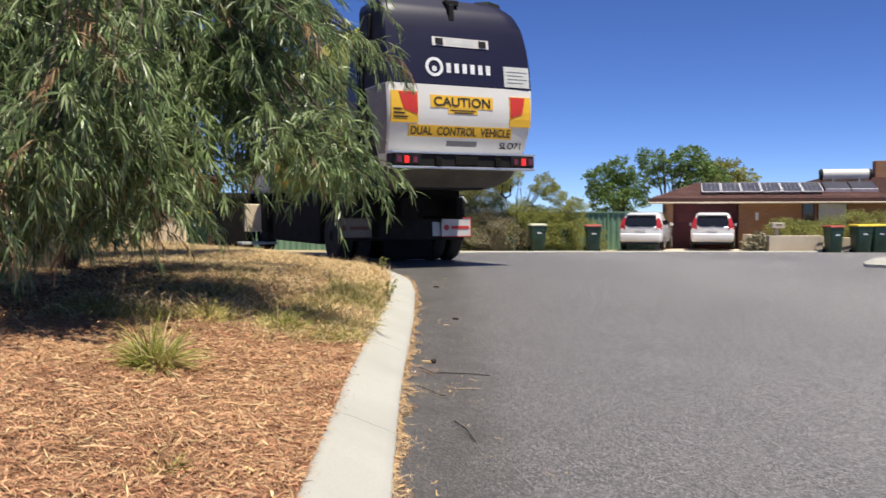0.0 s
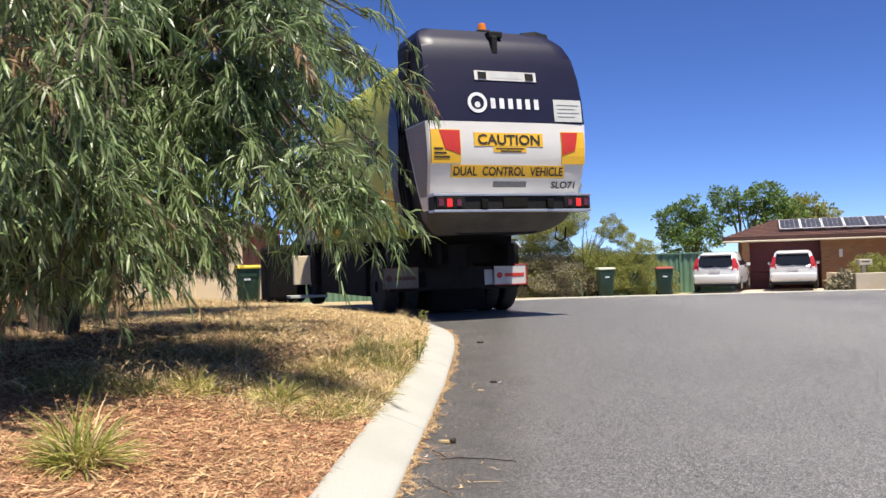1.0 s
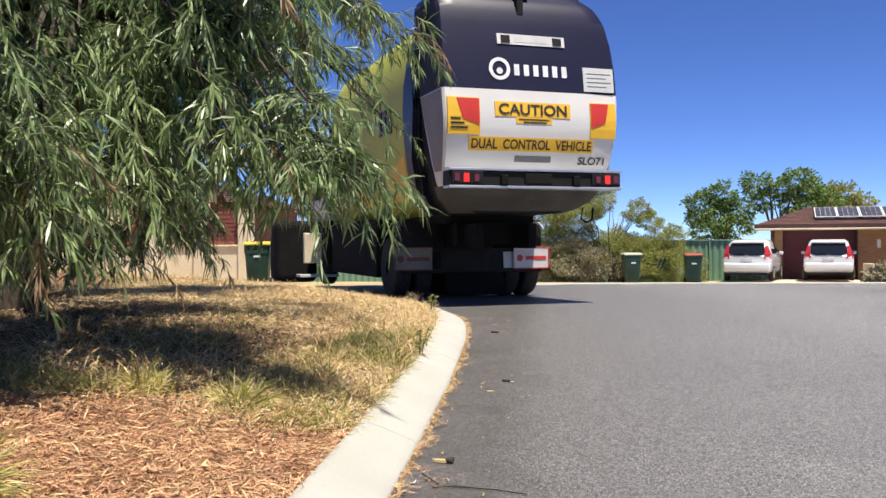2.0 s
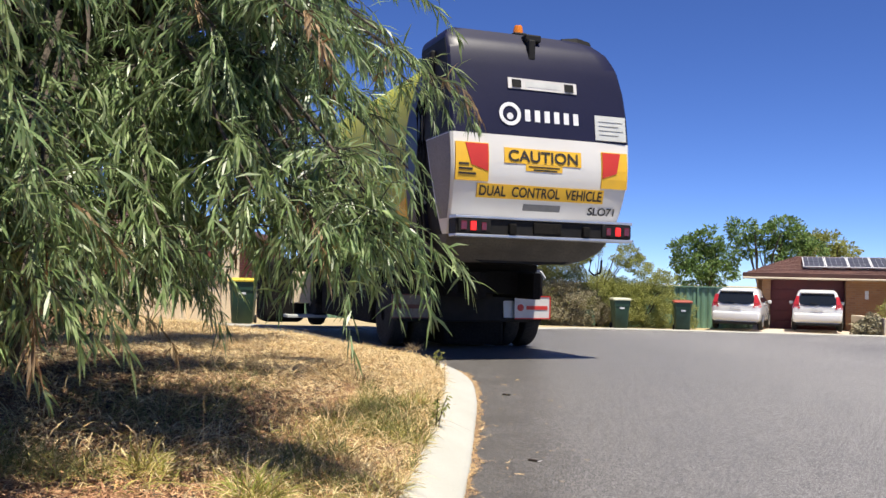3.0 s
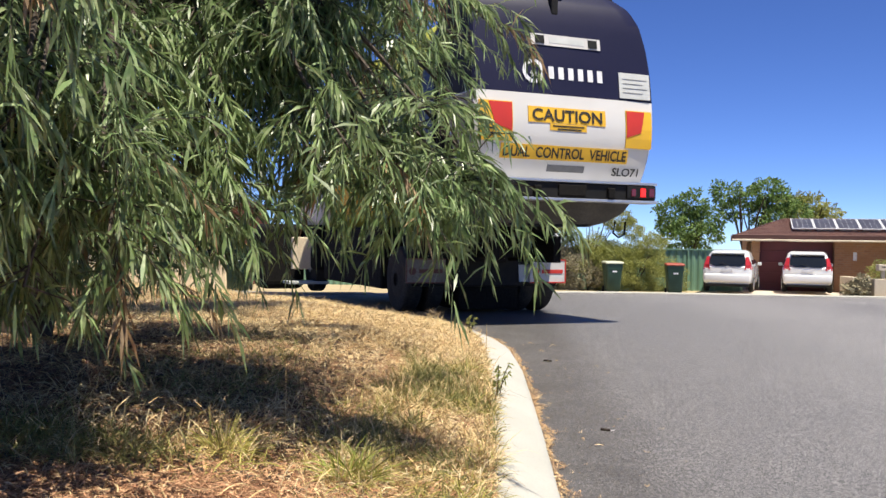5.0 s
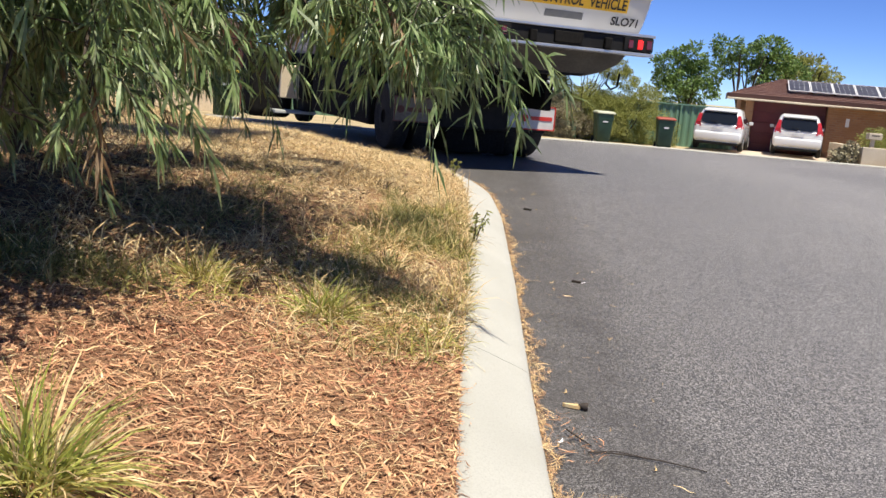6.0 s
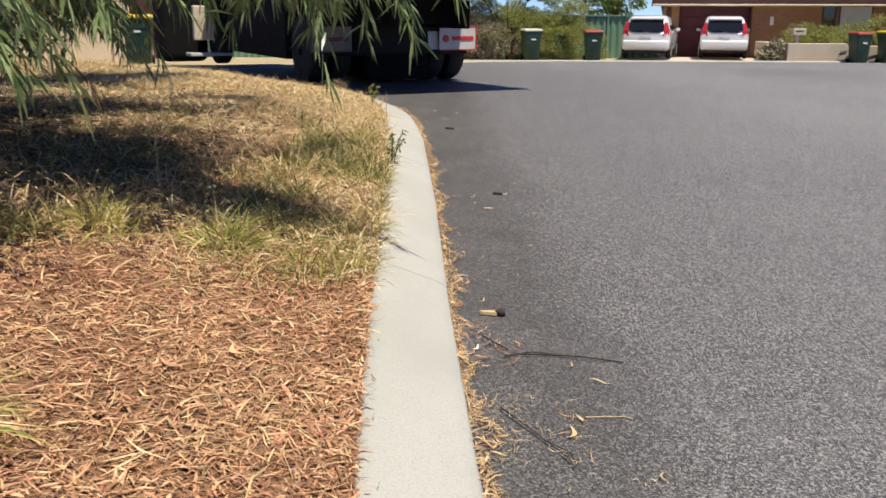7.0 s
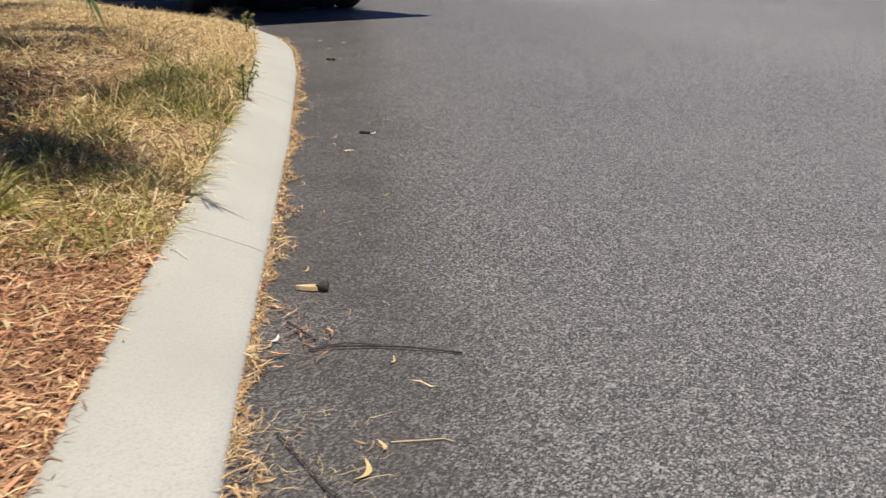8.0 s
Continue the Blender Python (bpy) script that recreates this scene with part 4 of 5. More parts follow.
tank = part("water_heater", tube(bmesh.new(), [(6.95, 1.75, 2.76), (7.0, 1.75, 2.76), (8.75, 1.75, 2.76), (8.8, 1.75, 2.76)], 0.25, 0.25, 20), WHITE_PAINT, house, "white solar water heater tank", True)
for x, s in ((6.95, -1), (8.8, 1)):
    part("end_cap", tube(bmesh.new(), [(x, 1.75, 2.76), (x + s * 0.12, 1.75, 2.76)], 0.26, 0.22, 20), BLACK_PLASTIC, tank)
for x in (7.35, 8.4):
    col = part("collector", boxed(-0.49, 0.49, -0.62, 0.62, 0.0, 0.07, 0.01), SOLAR, house, "dark flat collector")
    col.matrix_local = Matrix.Translation((x, 0.85, 2.22)) @ TILT_ROOF
    part("rim", boxed(-0.50, 0.50, -0.64, -0.60, -0.12, 0.075, 0.005), PANEL_FRAME, col)
    part("stand", boxed(x - 0.03, x + 0.03, 1.5, 2.0, 2.2, 2.58), STEEL, tank)
part("chimney", boxed(9.35, 10.1, 3.1, 3.8, 2.2, 3.42, 0.01), BROWN_WALL, house, "brown brick chimney")

# steel fence in tall ribbed sheets
fence = thing("steel_fence", pose(0, 0, 0), "green ribbed steel sheet fence beside the driveway", "fence")
for k in range(12):
    x0 = -16.2 + 2.1 * k
    zb = land_z(x0 + 1, 38.2) - 0.05
    bm = bmesh.new()
    loops = []
    for i in range(33):
        x = x0 + 0.03 + 2.04 * i / 32
        y = 38.2 + (0.035 if i % 4 in (0, 1) else 0.0)
        loops.append([(x, y, zb), (x, y, 1.12), (x, y + 0.008, 1.12), (x, y + 0.008, zb)])
    part("panel", loft(bm, loops), FENCE_GREEN, fence)
    part("post", boxed(x0 - 0.03, x0 + 0.03, 38.16, 38.24, zb, 1.16, 0.006), FENCE_GREEN, fence)
    part("rail", boxed(x0 + 0.03, x0 + 2.07, 38.15, 38.25, 1.10, 1.15, 0.006), FENCE_GREEN, fence)

# garden wall, letterbox and rockery by the driveway
gw = thing("garden_wall", pose(0, 0, 0), "cream rendered garden wall with hedge behind", "garden wall")
part("wall", boxed(12.48, 14.55, 34.9, 35.2, -0.7, 0.24, 0.02), CREAM, gw)
part("wall", boxed(14.56, 19.5, 34.95, 35.25, -0.7, 0.16, 0.02), CREAM, gw)
part("wall", boxed(12.48, 12.78, 35.2, 38.0, -0.7, 0.22, 0.02), CREAM, gw)
lb = thing("letterbox", pose(12.82, 35.05, 0.235), "cream letterbox on the garden wall", "letterbox")
part("post", boxed(-0.06, 0.06, -0.06, 0.06, 0.0, 0.28, 0.01), CREAM, lb)
lbx = part("body", boxed(-0.2, 0.26, -0.14, 0.14, 0.28, 0.50, 0.02), CREAM, lb)
part("slot", boxed(-0.1, 0.16, -0.146, -0.138, 0.40, 0.43), BLACK_PLASTIC, lbx)

# the house behind the tree: pale walls, posts and brick panels
lh = thing("front_wall", pose(0, 0, 0), "pale limestone wall with cream posts and red brick panels", "boundary wall")
zl = 0.18
part("base_wall", boxed(-26, -7.0, 26.8, 27.1, zl - 0.5, 1.02, 0.02), LIMESTONE, lh, "cream limestone base wall")
part("coping", boxed(-26, -7.0, 26.74, 27.16, 1.022, 1.08, 0.01), LIMESTONE, lh)
for k in range(10):
    x = -7.72 - 1.28 * k
    part("post", boxed(x - 0.17, x + 0.17, 26.72, 27.18, zl - 0.4, 2.55 if k % 2 else 2.2, 0.02), LIMESTONE, lh, "cream post")
    infill = part("panel", boxed(x - 1.11, x - 0.17, 26.96, 27.0, 1.085, 2.03), SLAT_RED, lh, "red-brown slatted panel")
    for j in range(8):
        part("slat", boxed(x - 1.10, x - 0.18, 26.92, 26.965, 1.10 + 0.117 * j, 1.195 + 0.117 * j), SLAT_RED, infill)
lw = thing("neighbour_house", pose(0, 0, 0), "red brick house with a tiled roof behind a wall", "house")
part("wall", boxed(-24, -9.5, 31, 39, -0.4, 2.4), RED_WALL, lw, "red brick wall")
part("roof", hip_roof(-24.6, -8.9, 30.4, 39.6, 2.4, 3.9, 4.6, 18), ROOF_TILE, lw, "brown tiled roof")
part("window", boxed(-13.5, -11.5, 30.95, 31.02, 0.7, 1.9), GLASS, lw, "dark window")
part("window", boxed(-19.5, -17.5, 30.95, 31.02, 0.7, 1.9), GLASS, lw, "dark window")


# ---- leaves ----
rng = np.random.default_rng(7)


def leaf_mesh(name, anchors, dirs, lengths, widths, material, droop=0.5, segs=2):
    """Narrow leaves, each a bent strip with its own turn."""
    n = len(anchors)
    a, d = np.asarray(anchors, float), np.asarray(dirs, float)
    d /= np.linalg.norm(d, axis=1, keepdims=True) + 1e-9
    r = rng.normal(size=(n, 3))
    s = np.cross(d, r)
    s /= np.linalg.norm(s, axis=1, keepdims=True) + 1e-9
    L, W = np.asarray(lengths)[:, None], np.asarray(widths)[:, None]
    rows = []
    p, cur = a.copy(), d.copy()
    for k in range(segs + 1):
        w = (0.35, 1.0, 0.06)[k] if segs == 2 else (0.3, 1.0, 0.8, 0.05)[k]
        rows.append((p - s * W * w / 2, p + s * W * w / 2))
        cur = cur + np.array([0, 0, -droop])
        cur /= np.linalg.norm(cur, axis=1, keepdims=True) + 1e-9
        p = p + cur * L / segs
    verts = np.stack([v for row in rows for v in row], axis=1).reshape(-1, 3)
    m = 2 * (segs + 1)
    base = np.arange(n)[:, None] * m
    faces = np.concatenate([base + np.array([2 * k, 2 * k + 1, 2 * k + 3, 2 * k + 2]) for k in range(segs)], axis=0)
    me = bpy.data.meshes.new(name)
    me.vertices.add(len(verts))
    me.vertices.foreach_set("co", verts.ravel())
    me.loops.add(len(faces) * 4)
    me.loops.foreach_set("vertex_index", faces.ravel().astype(np.int32))
    me.polygons.add(len(faces))
    me.polygons.foreach_set("loop_start", np.arange(len(faces), dtype=np.int32) * 4)
    me.materials.append(material)
    me.update(calc_edges=True)
    me.validate()
    return me


def bough_path(a, b, sag, n=8):
    a, b = Vector(a), Vector(b)
    out = []
    for i in range(n + 1):
        s = i / n
        p = a.lerp(b, s)
        p.z += sag * math.sin(math.pi * s) + 0.06 * noise.noise((p.x * 2, p.y * 2, p.z))
        p.x += 0.07 * noise.noise((p.z * 1.7, p.y, 5))
        out.append(p)
    return out


# ---- weeping tree on the verge ----
def weeping_tree(base, ends, leaf_count):
    bx, by = base
    bz = verge_z(bx, by)
    tree = thing("weeping_tree", pose(bx, by, bz), "weeping tree with narrow drooping green leaves on the verge", "tree")
    forks = []
    for dx, dy, h, r in ((0.0, 0.0, 2.3, 0.17), (0.55, -0.5, 1.9, 0.11), (-0.5, 0.35, 2.2, 0.12)):
        bm = bmesh.new()
        top = Vector((dx * 2.2, dy * 2.2, h))
        tube(bm, [Vector((dx * 0.4, dy * 0.4, -0.15)), Vector((dx * 0.7 + 0.06, dy * 0.7, h * 0.3)), Vector((dx * 1.4, dy * 1.4 + 0.08, h * 0.65)), top], r, r * 0.6, 10)
        part("trunk", bm, BARK, tree, "dark rough trunk stem", True)
        forks.append(top)
    twigs = bmesh.new()
    an, di, le, wi, dead = [], [], [], [], []
    for ex, ey, ez, dens in ends:
        e = Vector((ex - bx, ey - by, ez - bz))
        f = min(forks, key=lambda q: (q - e).length)
        path = bough_path(f, e, 0.25 + 0.16 * (f - e).length)
        part("limb", tube(bmesh.new(), path, 0.035, 0.006, 5, False), BARK, tree)
        for i in range(int(34 * dens)):
            s = 0.28 + 0.72 * rng.random() ** 0.7
            q = s * (len(path) - 1)
            j = min(int(q), len(path) - 2)
            p = path[j].lerp(path[j + 1], q - j)
            wx, wy, wz = p.x + bx, p.y + by, p.z + bz
            if wx > -1.75 and 1.8 < wz < 2.4 and rng.random() < 0.55:
                continue
            if wz > 2.1 and noise.noise((wx * 1.0, wy * 1.0, wz * 1.0)) > -0.06 and rng.random() < 0.9:
                continue
            cur = np.array([rng.normal() * 0.75 + e.x * 0.12, rng.normal() * 0.75 + e.y * 0.12, rng.normal() * 0.3 + 0.2])
            cur /= np.linalg.norm(cur)
            L = 0.25 + 0.45 * rng.random()
            tw = [np.array(p)]
            for g in range(5):
                cur = cur + np.array([0, 0, -0.30])
                cur /= np.linalg.norm(cur)
                tw.append(tw[-1] + cur * L / 5)
            tube(twigs, [tuple(v) for v in tw[::2]], 0.004, 0.002, 3, False)
            tw = np.array(tw)
            x = (0.1 + 0.9 * rng.random(leaf_count)) * 5
            j2 = np.minimum(x.astype(int), 4)
            step = tw[j2 + 1] - tw[j2]
            an.append(tw[j2] + step * (x - j2)[:, None])
            di.append(step / (L / 5) + rng.normal(size=(leaf_count, 3)) * 0.55 + np.array([0, 0, -0.2]))
            le.append(0.085 + 0.11 * rng.random(leaf_count))
            wi.append(0.009 + 0.010 * rng.random(leaf_count))
            dead.append(np.full(leaf_count, rng.random() < 0.05))
    tagged(part("twig_growth", twigs, BARK, tree, "fine hanging twigs"), kind="stuff")
    an, di, le, wi, dead = [np.concatenate(v) for v in (an, di, le, wi, dead)]
    for name, keep, material, label in (("crown", ~dead, LEAF, "narrow drooping green leaves"), ("dead_foliage", dead, DEAD_FOLIAGE, "withered brown leaves")):
        tagged(part(name, leaf_mesh(name, an[keep], di[keep], le[keep], wi[keep], material, 0.35), material, tree, label), kind="stuff")
    return tree


ends = [(-0.62, 7.45, 1.52, 2.2), (-0.76, 7.5, 1.52, 2.2), (-0.95, 7.6, 1.56, 2.2), (-1.15, 7.7, 1.6, 2.0), (-1.35, 7.8, 1.6, 2.0), (-1.6, 7.9, 1.6, 1.8), (-0.55, 8.9, 2.6, 1.2), (-0.8, 8.4, 3.1, 1.3), (-0.55, 7.3, 3.1, 1.0), (-0.15, 6.6, 3.1, 0.6), (-0.75, 8.6, 2.0, 0.8)]
# the front skirt, then the crown behind and above it
for k in range(46):
    x = -6.2 + 5.2 * (k + rng.random()) / 46
    edge = 7.0 + 0.5 * rng.random() + 0.35 * max(0.0, -x - 3.5)
    low = 0.8 if x < -2.9 else 1.35
    ends.append((x, edge, low + (0.25 + 2.6 * rng.random()) * (k % 3) / 2 + 0.25 * rng.random(), 1.3))
for k in range(64):
    a = radians(-150 + 250 * rng.random())
    rad = 1.2 + 2.2 * rng.random() ** 0.6
    z = 1.6 + 3.9 * rng.random()
    if z > 3.6:
        rad *= 0.85
    x, y = -3.7 + rad * math.cos(a), 9.9 + rad * math.sin(a)
    ends.append((min(x, -0.85 - 0.4 * rng.random()), max(y, 7.1), z + 0.2, 1.0))
for k in range(40):
    x = -5.6 + 3.7 * rng.random()
    ends.append((x, 6.2 + 0.7 * rng.random() + 0.3 * max(0.0, -x - 3.5), 0.85 + 2.4 * rng.random() ** 1.5, 1.25))
for k in range(12):
    ends.append((-5.8 + 2.8 * rng.random(), 7.15 + 1.4 * rng.random(), 0.8 + 0.7 * rng.random(), 1.0))
for k in range(10):
    ends.append((-1.3 + 0.7 * rng.random(), 7.0 + 1.6 * rng.random(), 2.4 + 1.0 * rng.random(), 1.0))
ends += [(-2.3, 6.0, 1.45, 1.3), (-2.6, 5.85, 1.35, 1.3), (-2.05, 6.3, 1.5, 1.2), (-2.9, 5.75, 1.2, 1.3), (-2.45, 5.7, 1.45, 1.2), (-3.2, 6.0, 1.05, 1.3), (-2.2, 6.1, 1.7, 1.2)]
ends += [(-2.7 + 0.14 * k, 5.45 + 0.5 * rng.random(), 1.45 + 0.9 * rng.random(), 1.0) for k in range(8)]
ends += [(-2.05, 6.5, 1.12, 1.2), (-2.3, 6.3, 1.1, 1.3), (-2.6, 6.3, 1.05, 1.3)]
ends += [(-2.75 + 0.22 * k, 4.75 + 0.35 * (k % 3), 2.55 + 0.2 * (k % 2), 1.2) for k in range(5)]
# low boughs hanging to the grass on the far side of the stems
for k in range(10):
    ends.append((-4.0 + 1.55 * rng.random(), 9.2 + 1.6 * rng.random(), 0.85 + 0.75 * rng.random(), 1.1))
weeping_tree((-4.3, 10.0), ends, 30)


# ---- far bushes and trees ----
PALE_SCRUB = surface("pale_dry_leaf", (0.29, 0.26, 0.16), (0.20, 0.185, 0.11), 2.0, 20, (0.36, 0.31, 0.2), 0.8, bump=0.0, island=0.3)

def leafy(name, place, label, category, blobs, stems, material, count, size, droop=0.1):
    ob = thing(name, place, label, category)
    bm = bmesh.new()
    for pts, r in stems:
        tube(bm, pts, r, r * 0.4, 6)
    part("trunk", bm, BARK, ob, "", True)
    an, di = [], []
    total = sum(r ** 2 for *_, r in blobs)
    for x, y, z, r in blobs:
        for i in range(int(count * r * r / total)):
            v = rng.normal(size=3)
            v /= np.linalg.norm(v)
            k = noise.noise((v[0] * 1.8 + x, v[1] * 1.8, v[2] * 1.8 + z))
            if k < -0.03:
                continue
            q = r * (0.45 + 0.55 * rng.random() ** 0.5) * (1 + 0.8 * k)
            an.append((x + v[0] * q, y + v[1] * q, z + v[2] * q * 0.85))
            di.append(v + rng.normal(size=3) * 0.7)
    n = len(an)
    crown = part("crown", leaf_mesh("crown", an, di, size * (0.7 + 0.6 * rng.random(n)), size * 0.45 * (0.7 + 0.6 * rng.random(n)), material, droop), material, ob)
    tagged(crown, kind="stuff")
    return ob


def stem_set(n, spread, height, r):
    out = []
    for k in range(n):
        a, reach = 2.4 * k, spread * (0.55 + 0.45 * math.sin(3.1 * k + 1) ** 2)
        pts = [Vector((reach * math.cos(a + 0.5 * s) * s ** 1.5, reach * math.sin(a + 0.5 * s) * s ** 1.5, -0.1 + (height + 0.1) * s)) for s in (0, 0.2, 0.4, 0.6, 0.8, 1.0)]
        pts = [p + 0.12 * spread * Vector((noise.noise(p * 2.3), noise.noise(p * 2.3 + Vector((7, 0, 0))), 0)) * min(1, i) for i, p in enumerate(pts)]
        out.append((pts, r))
        fork = pts[3]
        out.append(([fork, fork + Vector((0.25 * spread * math.cos(a + 1.3), 0.25 * spread * math.sin(a + 1.3), height * 0.15)), fork + Vector((0.5 * spread * math.cos(a + 1.0), 0.5 * spread * math.sin(a + 1.0), height * 0.32))], r * 0.6))
    return out


leafy("scrub_bush", on_land(3.0, 37.0), "olive scrubby bush with bare twigs before the fence", "bush", [(-1.0, 0, 3.9, 0.85), (-1.5, 0.1, 3.3, 1.0), (-0.5, 0, 3.2, 0.75), (-1.3, 0.2, 2.4, 0.95), (-2.3, 0.2, 2.5, 0.9), (1.1, 0, 2.6, 0.5), (1.5, 0, 2.25, 0.42), (0.2, 0, 1.2, 0.85), (0.9, 0, 0.95, 0.8)], stem_set(9, 1.3, 2.6, 0.028), SCRUB, 170000, 0.055)
leafy("scrub_bush", on_land(1.9, 36.6), "grey-brown twiggy dry bush below a taller scrub", "bush", [(-0.9, 0, 0.7, 0.85), (0.0, 0, 0.8, 0.9), (0.8, 0, 0.65, 0.75), (1.5, 0, 0.5, 0.5)], stem_set(14, 1.2, 1.2, 0.02), PALE_SCRUB, 60000, 0.055)
leafy("scrub_bush", on_land(4.7, 36.9), "low olive bush beside wheelie bins", "bush", [(-0.8, 0, 0.8, 0.9), (0.2, 0, 0.8, 0.9), (0.55, 0, 1.5, 0.55), (1.1, 0.1, 0.5, 0.7), (0.6, 0, 1.9, 0.3)], stem_set(6, 0.8, 1.3, 0.03), SCRUB, 80000, 0.05)
leafy("scrub_bush", on_land(0.2, 37.0), "low olive bush behind the truck", "bush", [(-0.8, 0, 0.8, 1.1), (0.6, 0, 0.9, 1.1), (-2.2, 0, 0.9, 1.1), (-3.6, 0, 1.0, 1.3)], stem_set(6, 1.4, 1.3, 0.04), SCRUB, 12000, 0.14)
leafy("garden_tree", pose(10.0, 52, -0.9), "green broad-leaved tree behind the house roof", "tree", [(-1.0, 0, 3.9, 0.8), (0.1, 0, 4.4, 0.75), (0.9, 0, 3.7, 0.8), (-0.3, 0, 3.3, 1.0), (-1.3, 0, 3.2, 0.5), (0.7, 0, 2.6, 0.8), (-0.7, 0, 2.4, 0.8)], stem_set(4, 0.8, 3.6, 0.09), BROAD_LEAF, 15000, 0.17)
leafy("garden_tree", pose(13.3, 53, -0.9), "open-branched green tree behind the house roof", "tree", [(-1.2, 0, 5.0, 0.75), (-0.9, 0, 4.2, 0.6), (0.2, 0, 4.7, 0.6), (0.9, 0, 5.2, 0.75), (1.5, 0, 4.7, 0.7), (0.6, 0, 4.0, 0.7), (1.6, 0, 3.8, 0.8), (2.5, 0, 4.0, 0.7)], stem_set(6, 1.2, 4.8, 0.08), BROAD_LEAF, 14000, 0.17)
leafy("garden_tree", pose(17.2, 55, -0.9), "grey-green tree behind the house roof", "tree", [(-1.0, 0, 4.5, 0.8), (0.2, 0, 4.4, 0.8), (1.0, 0, 4.0, 0.7), (-0.4, 0, 3.6, 1.0)], stem_set(4, 0.9, 4.4, 0.08), SCRUB, 8000, 0.18)
leafy("hedge_bush", on_land(13.5, 35.7), "green leafy hedge above the garden wall", "hedge", [(-0.4, 0, 0.80, 0.42), (0.0, 0, 0.85, 0.45), (0.5, 0, 0.8, 0.45), (0.9, 0, 0.8, 0.4)], stem_set(4, 0.4, 0.6, 0.02), SCRUB, 12000, 0.06)
leafy("hedge_bush", on_land(16.4, 36.2), "tall green hedge behind wheelie bins", "hedge", [(-1.0, 0, 0.75, 0.6), (0, 0, 1.0, 0.62), (1.0, 0, 0.95, 0.65), (2.0, 0, 1.0, 0.65)], stem_set(5, 0.9, 0.9, 0.03), SCRUB, 18000, 0.07)
leafy("spiky_plant", on_land(12.12, 35.25), "dry grey spiky plants by the driveway", "shrub", [(0.0, 0, 0.3, 0.32), (-0.3, 0, 0.25, 0.25), (0.1, 0, 0.55, 0.2)], stem_set(4, 0.2, 0.4, 0.015), PALE_SCRUB, 2000, 0.12)


# ---- litter, grass and twigs on the verge and in the gutter ----
def lit_density(x, y):
    """How much bark litter lies here: thick near, thinning under the grass."""
    n = noise.noise((x * 0.8, y * 0.8, 9))
    return lerp_table([(0, 1.0), (6.6, 1.0), (7.6, 0.45), (9, 0.25), (12, 0.12), (15, 0.05)], y + 0.9 * n)


def scatter_strips(name, places, length, width, lift, material, label, category, curl=0.25, flat=0.15):
    """Thin curled strips lying on the ground, each its own island."""
    n = len(places)
    p = np.asarray(places, float)
    ang = rng.random(n) * 2 * math.pi
    d = np.stack([np.cos(ang), np.sin(ang), rng.normal(size=n) * flat], 1)
    side = np.stack([-np.sin(ang), np.cos(ang), rng.normal(size=n) * 0.45], 1)
    side /= np.linalg.norm(side, axis=1, keepdims=True)
    L = length[0] + (length[1] - length[0]) * rng.random(n) ** 2.0
    W = width[0] + (width[1] - width[0]) * rng.random(n) ** 2.0
    bend = rng.normal(size=n) * curl
    rows = []
    for t, w in ((-0.5, 0.25), (-0.1, 1.0), (0.25, 0.8), (0.5, 0.1)):
        c = p + d * (L * t)[:, None] + side * (bend * L * (t * t - 0.1))[:, None]
        c[:, 2] += lift + rng.random(n) * 0.012
        rows.append((c - side * (W * w / 2)[:, None], c + side * (W * w / 2)[:, None]))
    verts = np.stack([v for r in rows for v in r], axis=1).reshape(-1, 3)
    base = np.arange(n)[:, None] * 8
    faces = np.concatenate([base + np.array([2 * k, 2 * k + 1, 2 * k + 3, 2 * k + 2]) for k in range(3)], axis=0)
    me = bpy.data.meshes.new(name)
    me.vertices.add(len(verts))
    me.vertices.foreach_set("co", verts.ravel())
    me.loops.add(len(faces) * 4)
    me.loops.foreach_set("vertex_index", faces.ravel().astype(np.int32))
    me.polygons.add(len(faces))
    me.polygons.foreach_set("loop_start", np.arange(len(faces), dtype=np.int32) * 4)
    me.materials.append(material)
    me.update(calc_edges=True)
    return tagged(new(name, me), label, category, kind="stuff")


def blades(name, roots, heights, spread, width, material, label, category, lean=0.5):
    n = len(roots)
    di = rng.normal(size=(n, 3)) * np.array([spread, spread, 0.0]) + np.array([0, 0, 1.0])
    me = leaf_mesh(name, np.asarray(roots), di, heights, np.full(n, width) * (0.6 + 0.8 * rng.random(n)), material, lean, 3)
    ob = new(name, me)
    return tagged(ob, label, category, kind="stuff")


def on_verge(n, y0, y1, depth, weight, margin=0.0):
    """Random places on the verge, kept by weight(x, y)."""
    out = []
    while len(out) < n:
        y = y0 + (y1 - y0) * rng.random()
        x = kerb_x(y) - 0.31 + margin - depth * rng.random() ** 1.2
        if rng.random() < weight(x, y):
            out.append((x, y, verge_z(x, y)))
    return out


scatter_strips("bark_litter", on_verge(96000, 1.5, 9.5, 3.2, lit_density, -0.015), (0.02, 0.12), (0.0018, 0.009), 0.004, LITTER, "orange-brown bark strips and dry leaves on the verge", "leaf litter", 0.10)
scatter_strips("bark_litter", on_verge(15000, 1.5, 14, 3.5, lambda x, y: 0.8, -0.02), (0.03, 0.14), (0.002, 0.007), 0.012, PALE_LEAF, "pale dry leaf strips on the verge", "leaf litter", 0.12)
scatter_strips("bark_litter", on_verge(300, 1.5, 8.5, 3.2, lit_density, -0.02), (0.05, 0.12), (0.006, 0.014), 0.012, PALE_LEAF, "broad curled dead gum leaves on bark litter", "leaf litter", 0.3, 0.25)
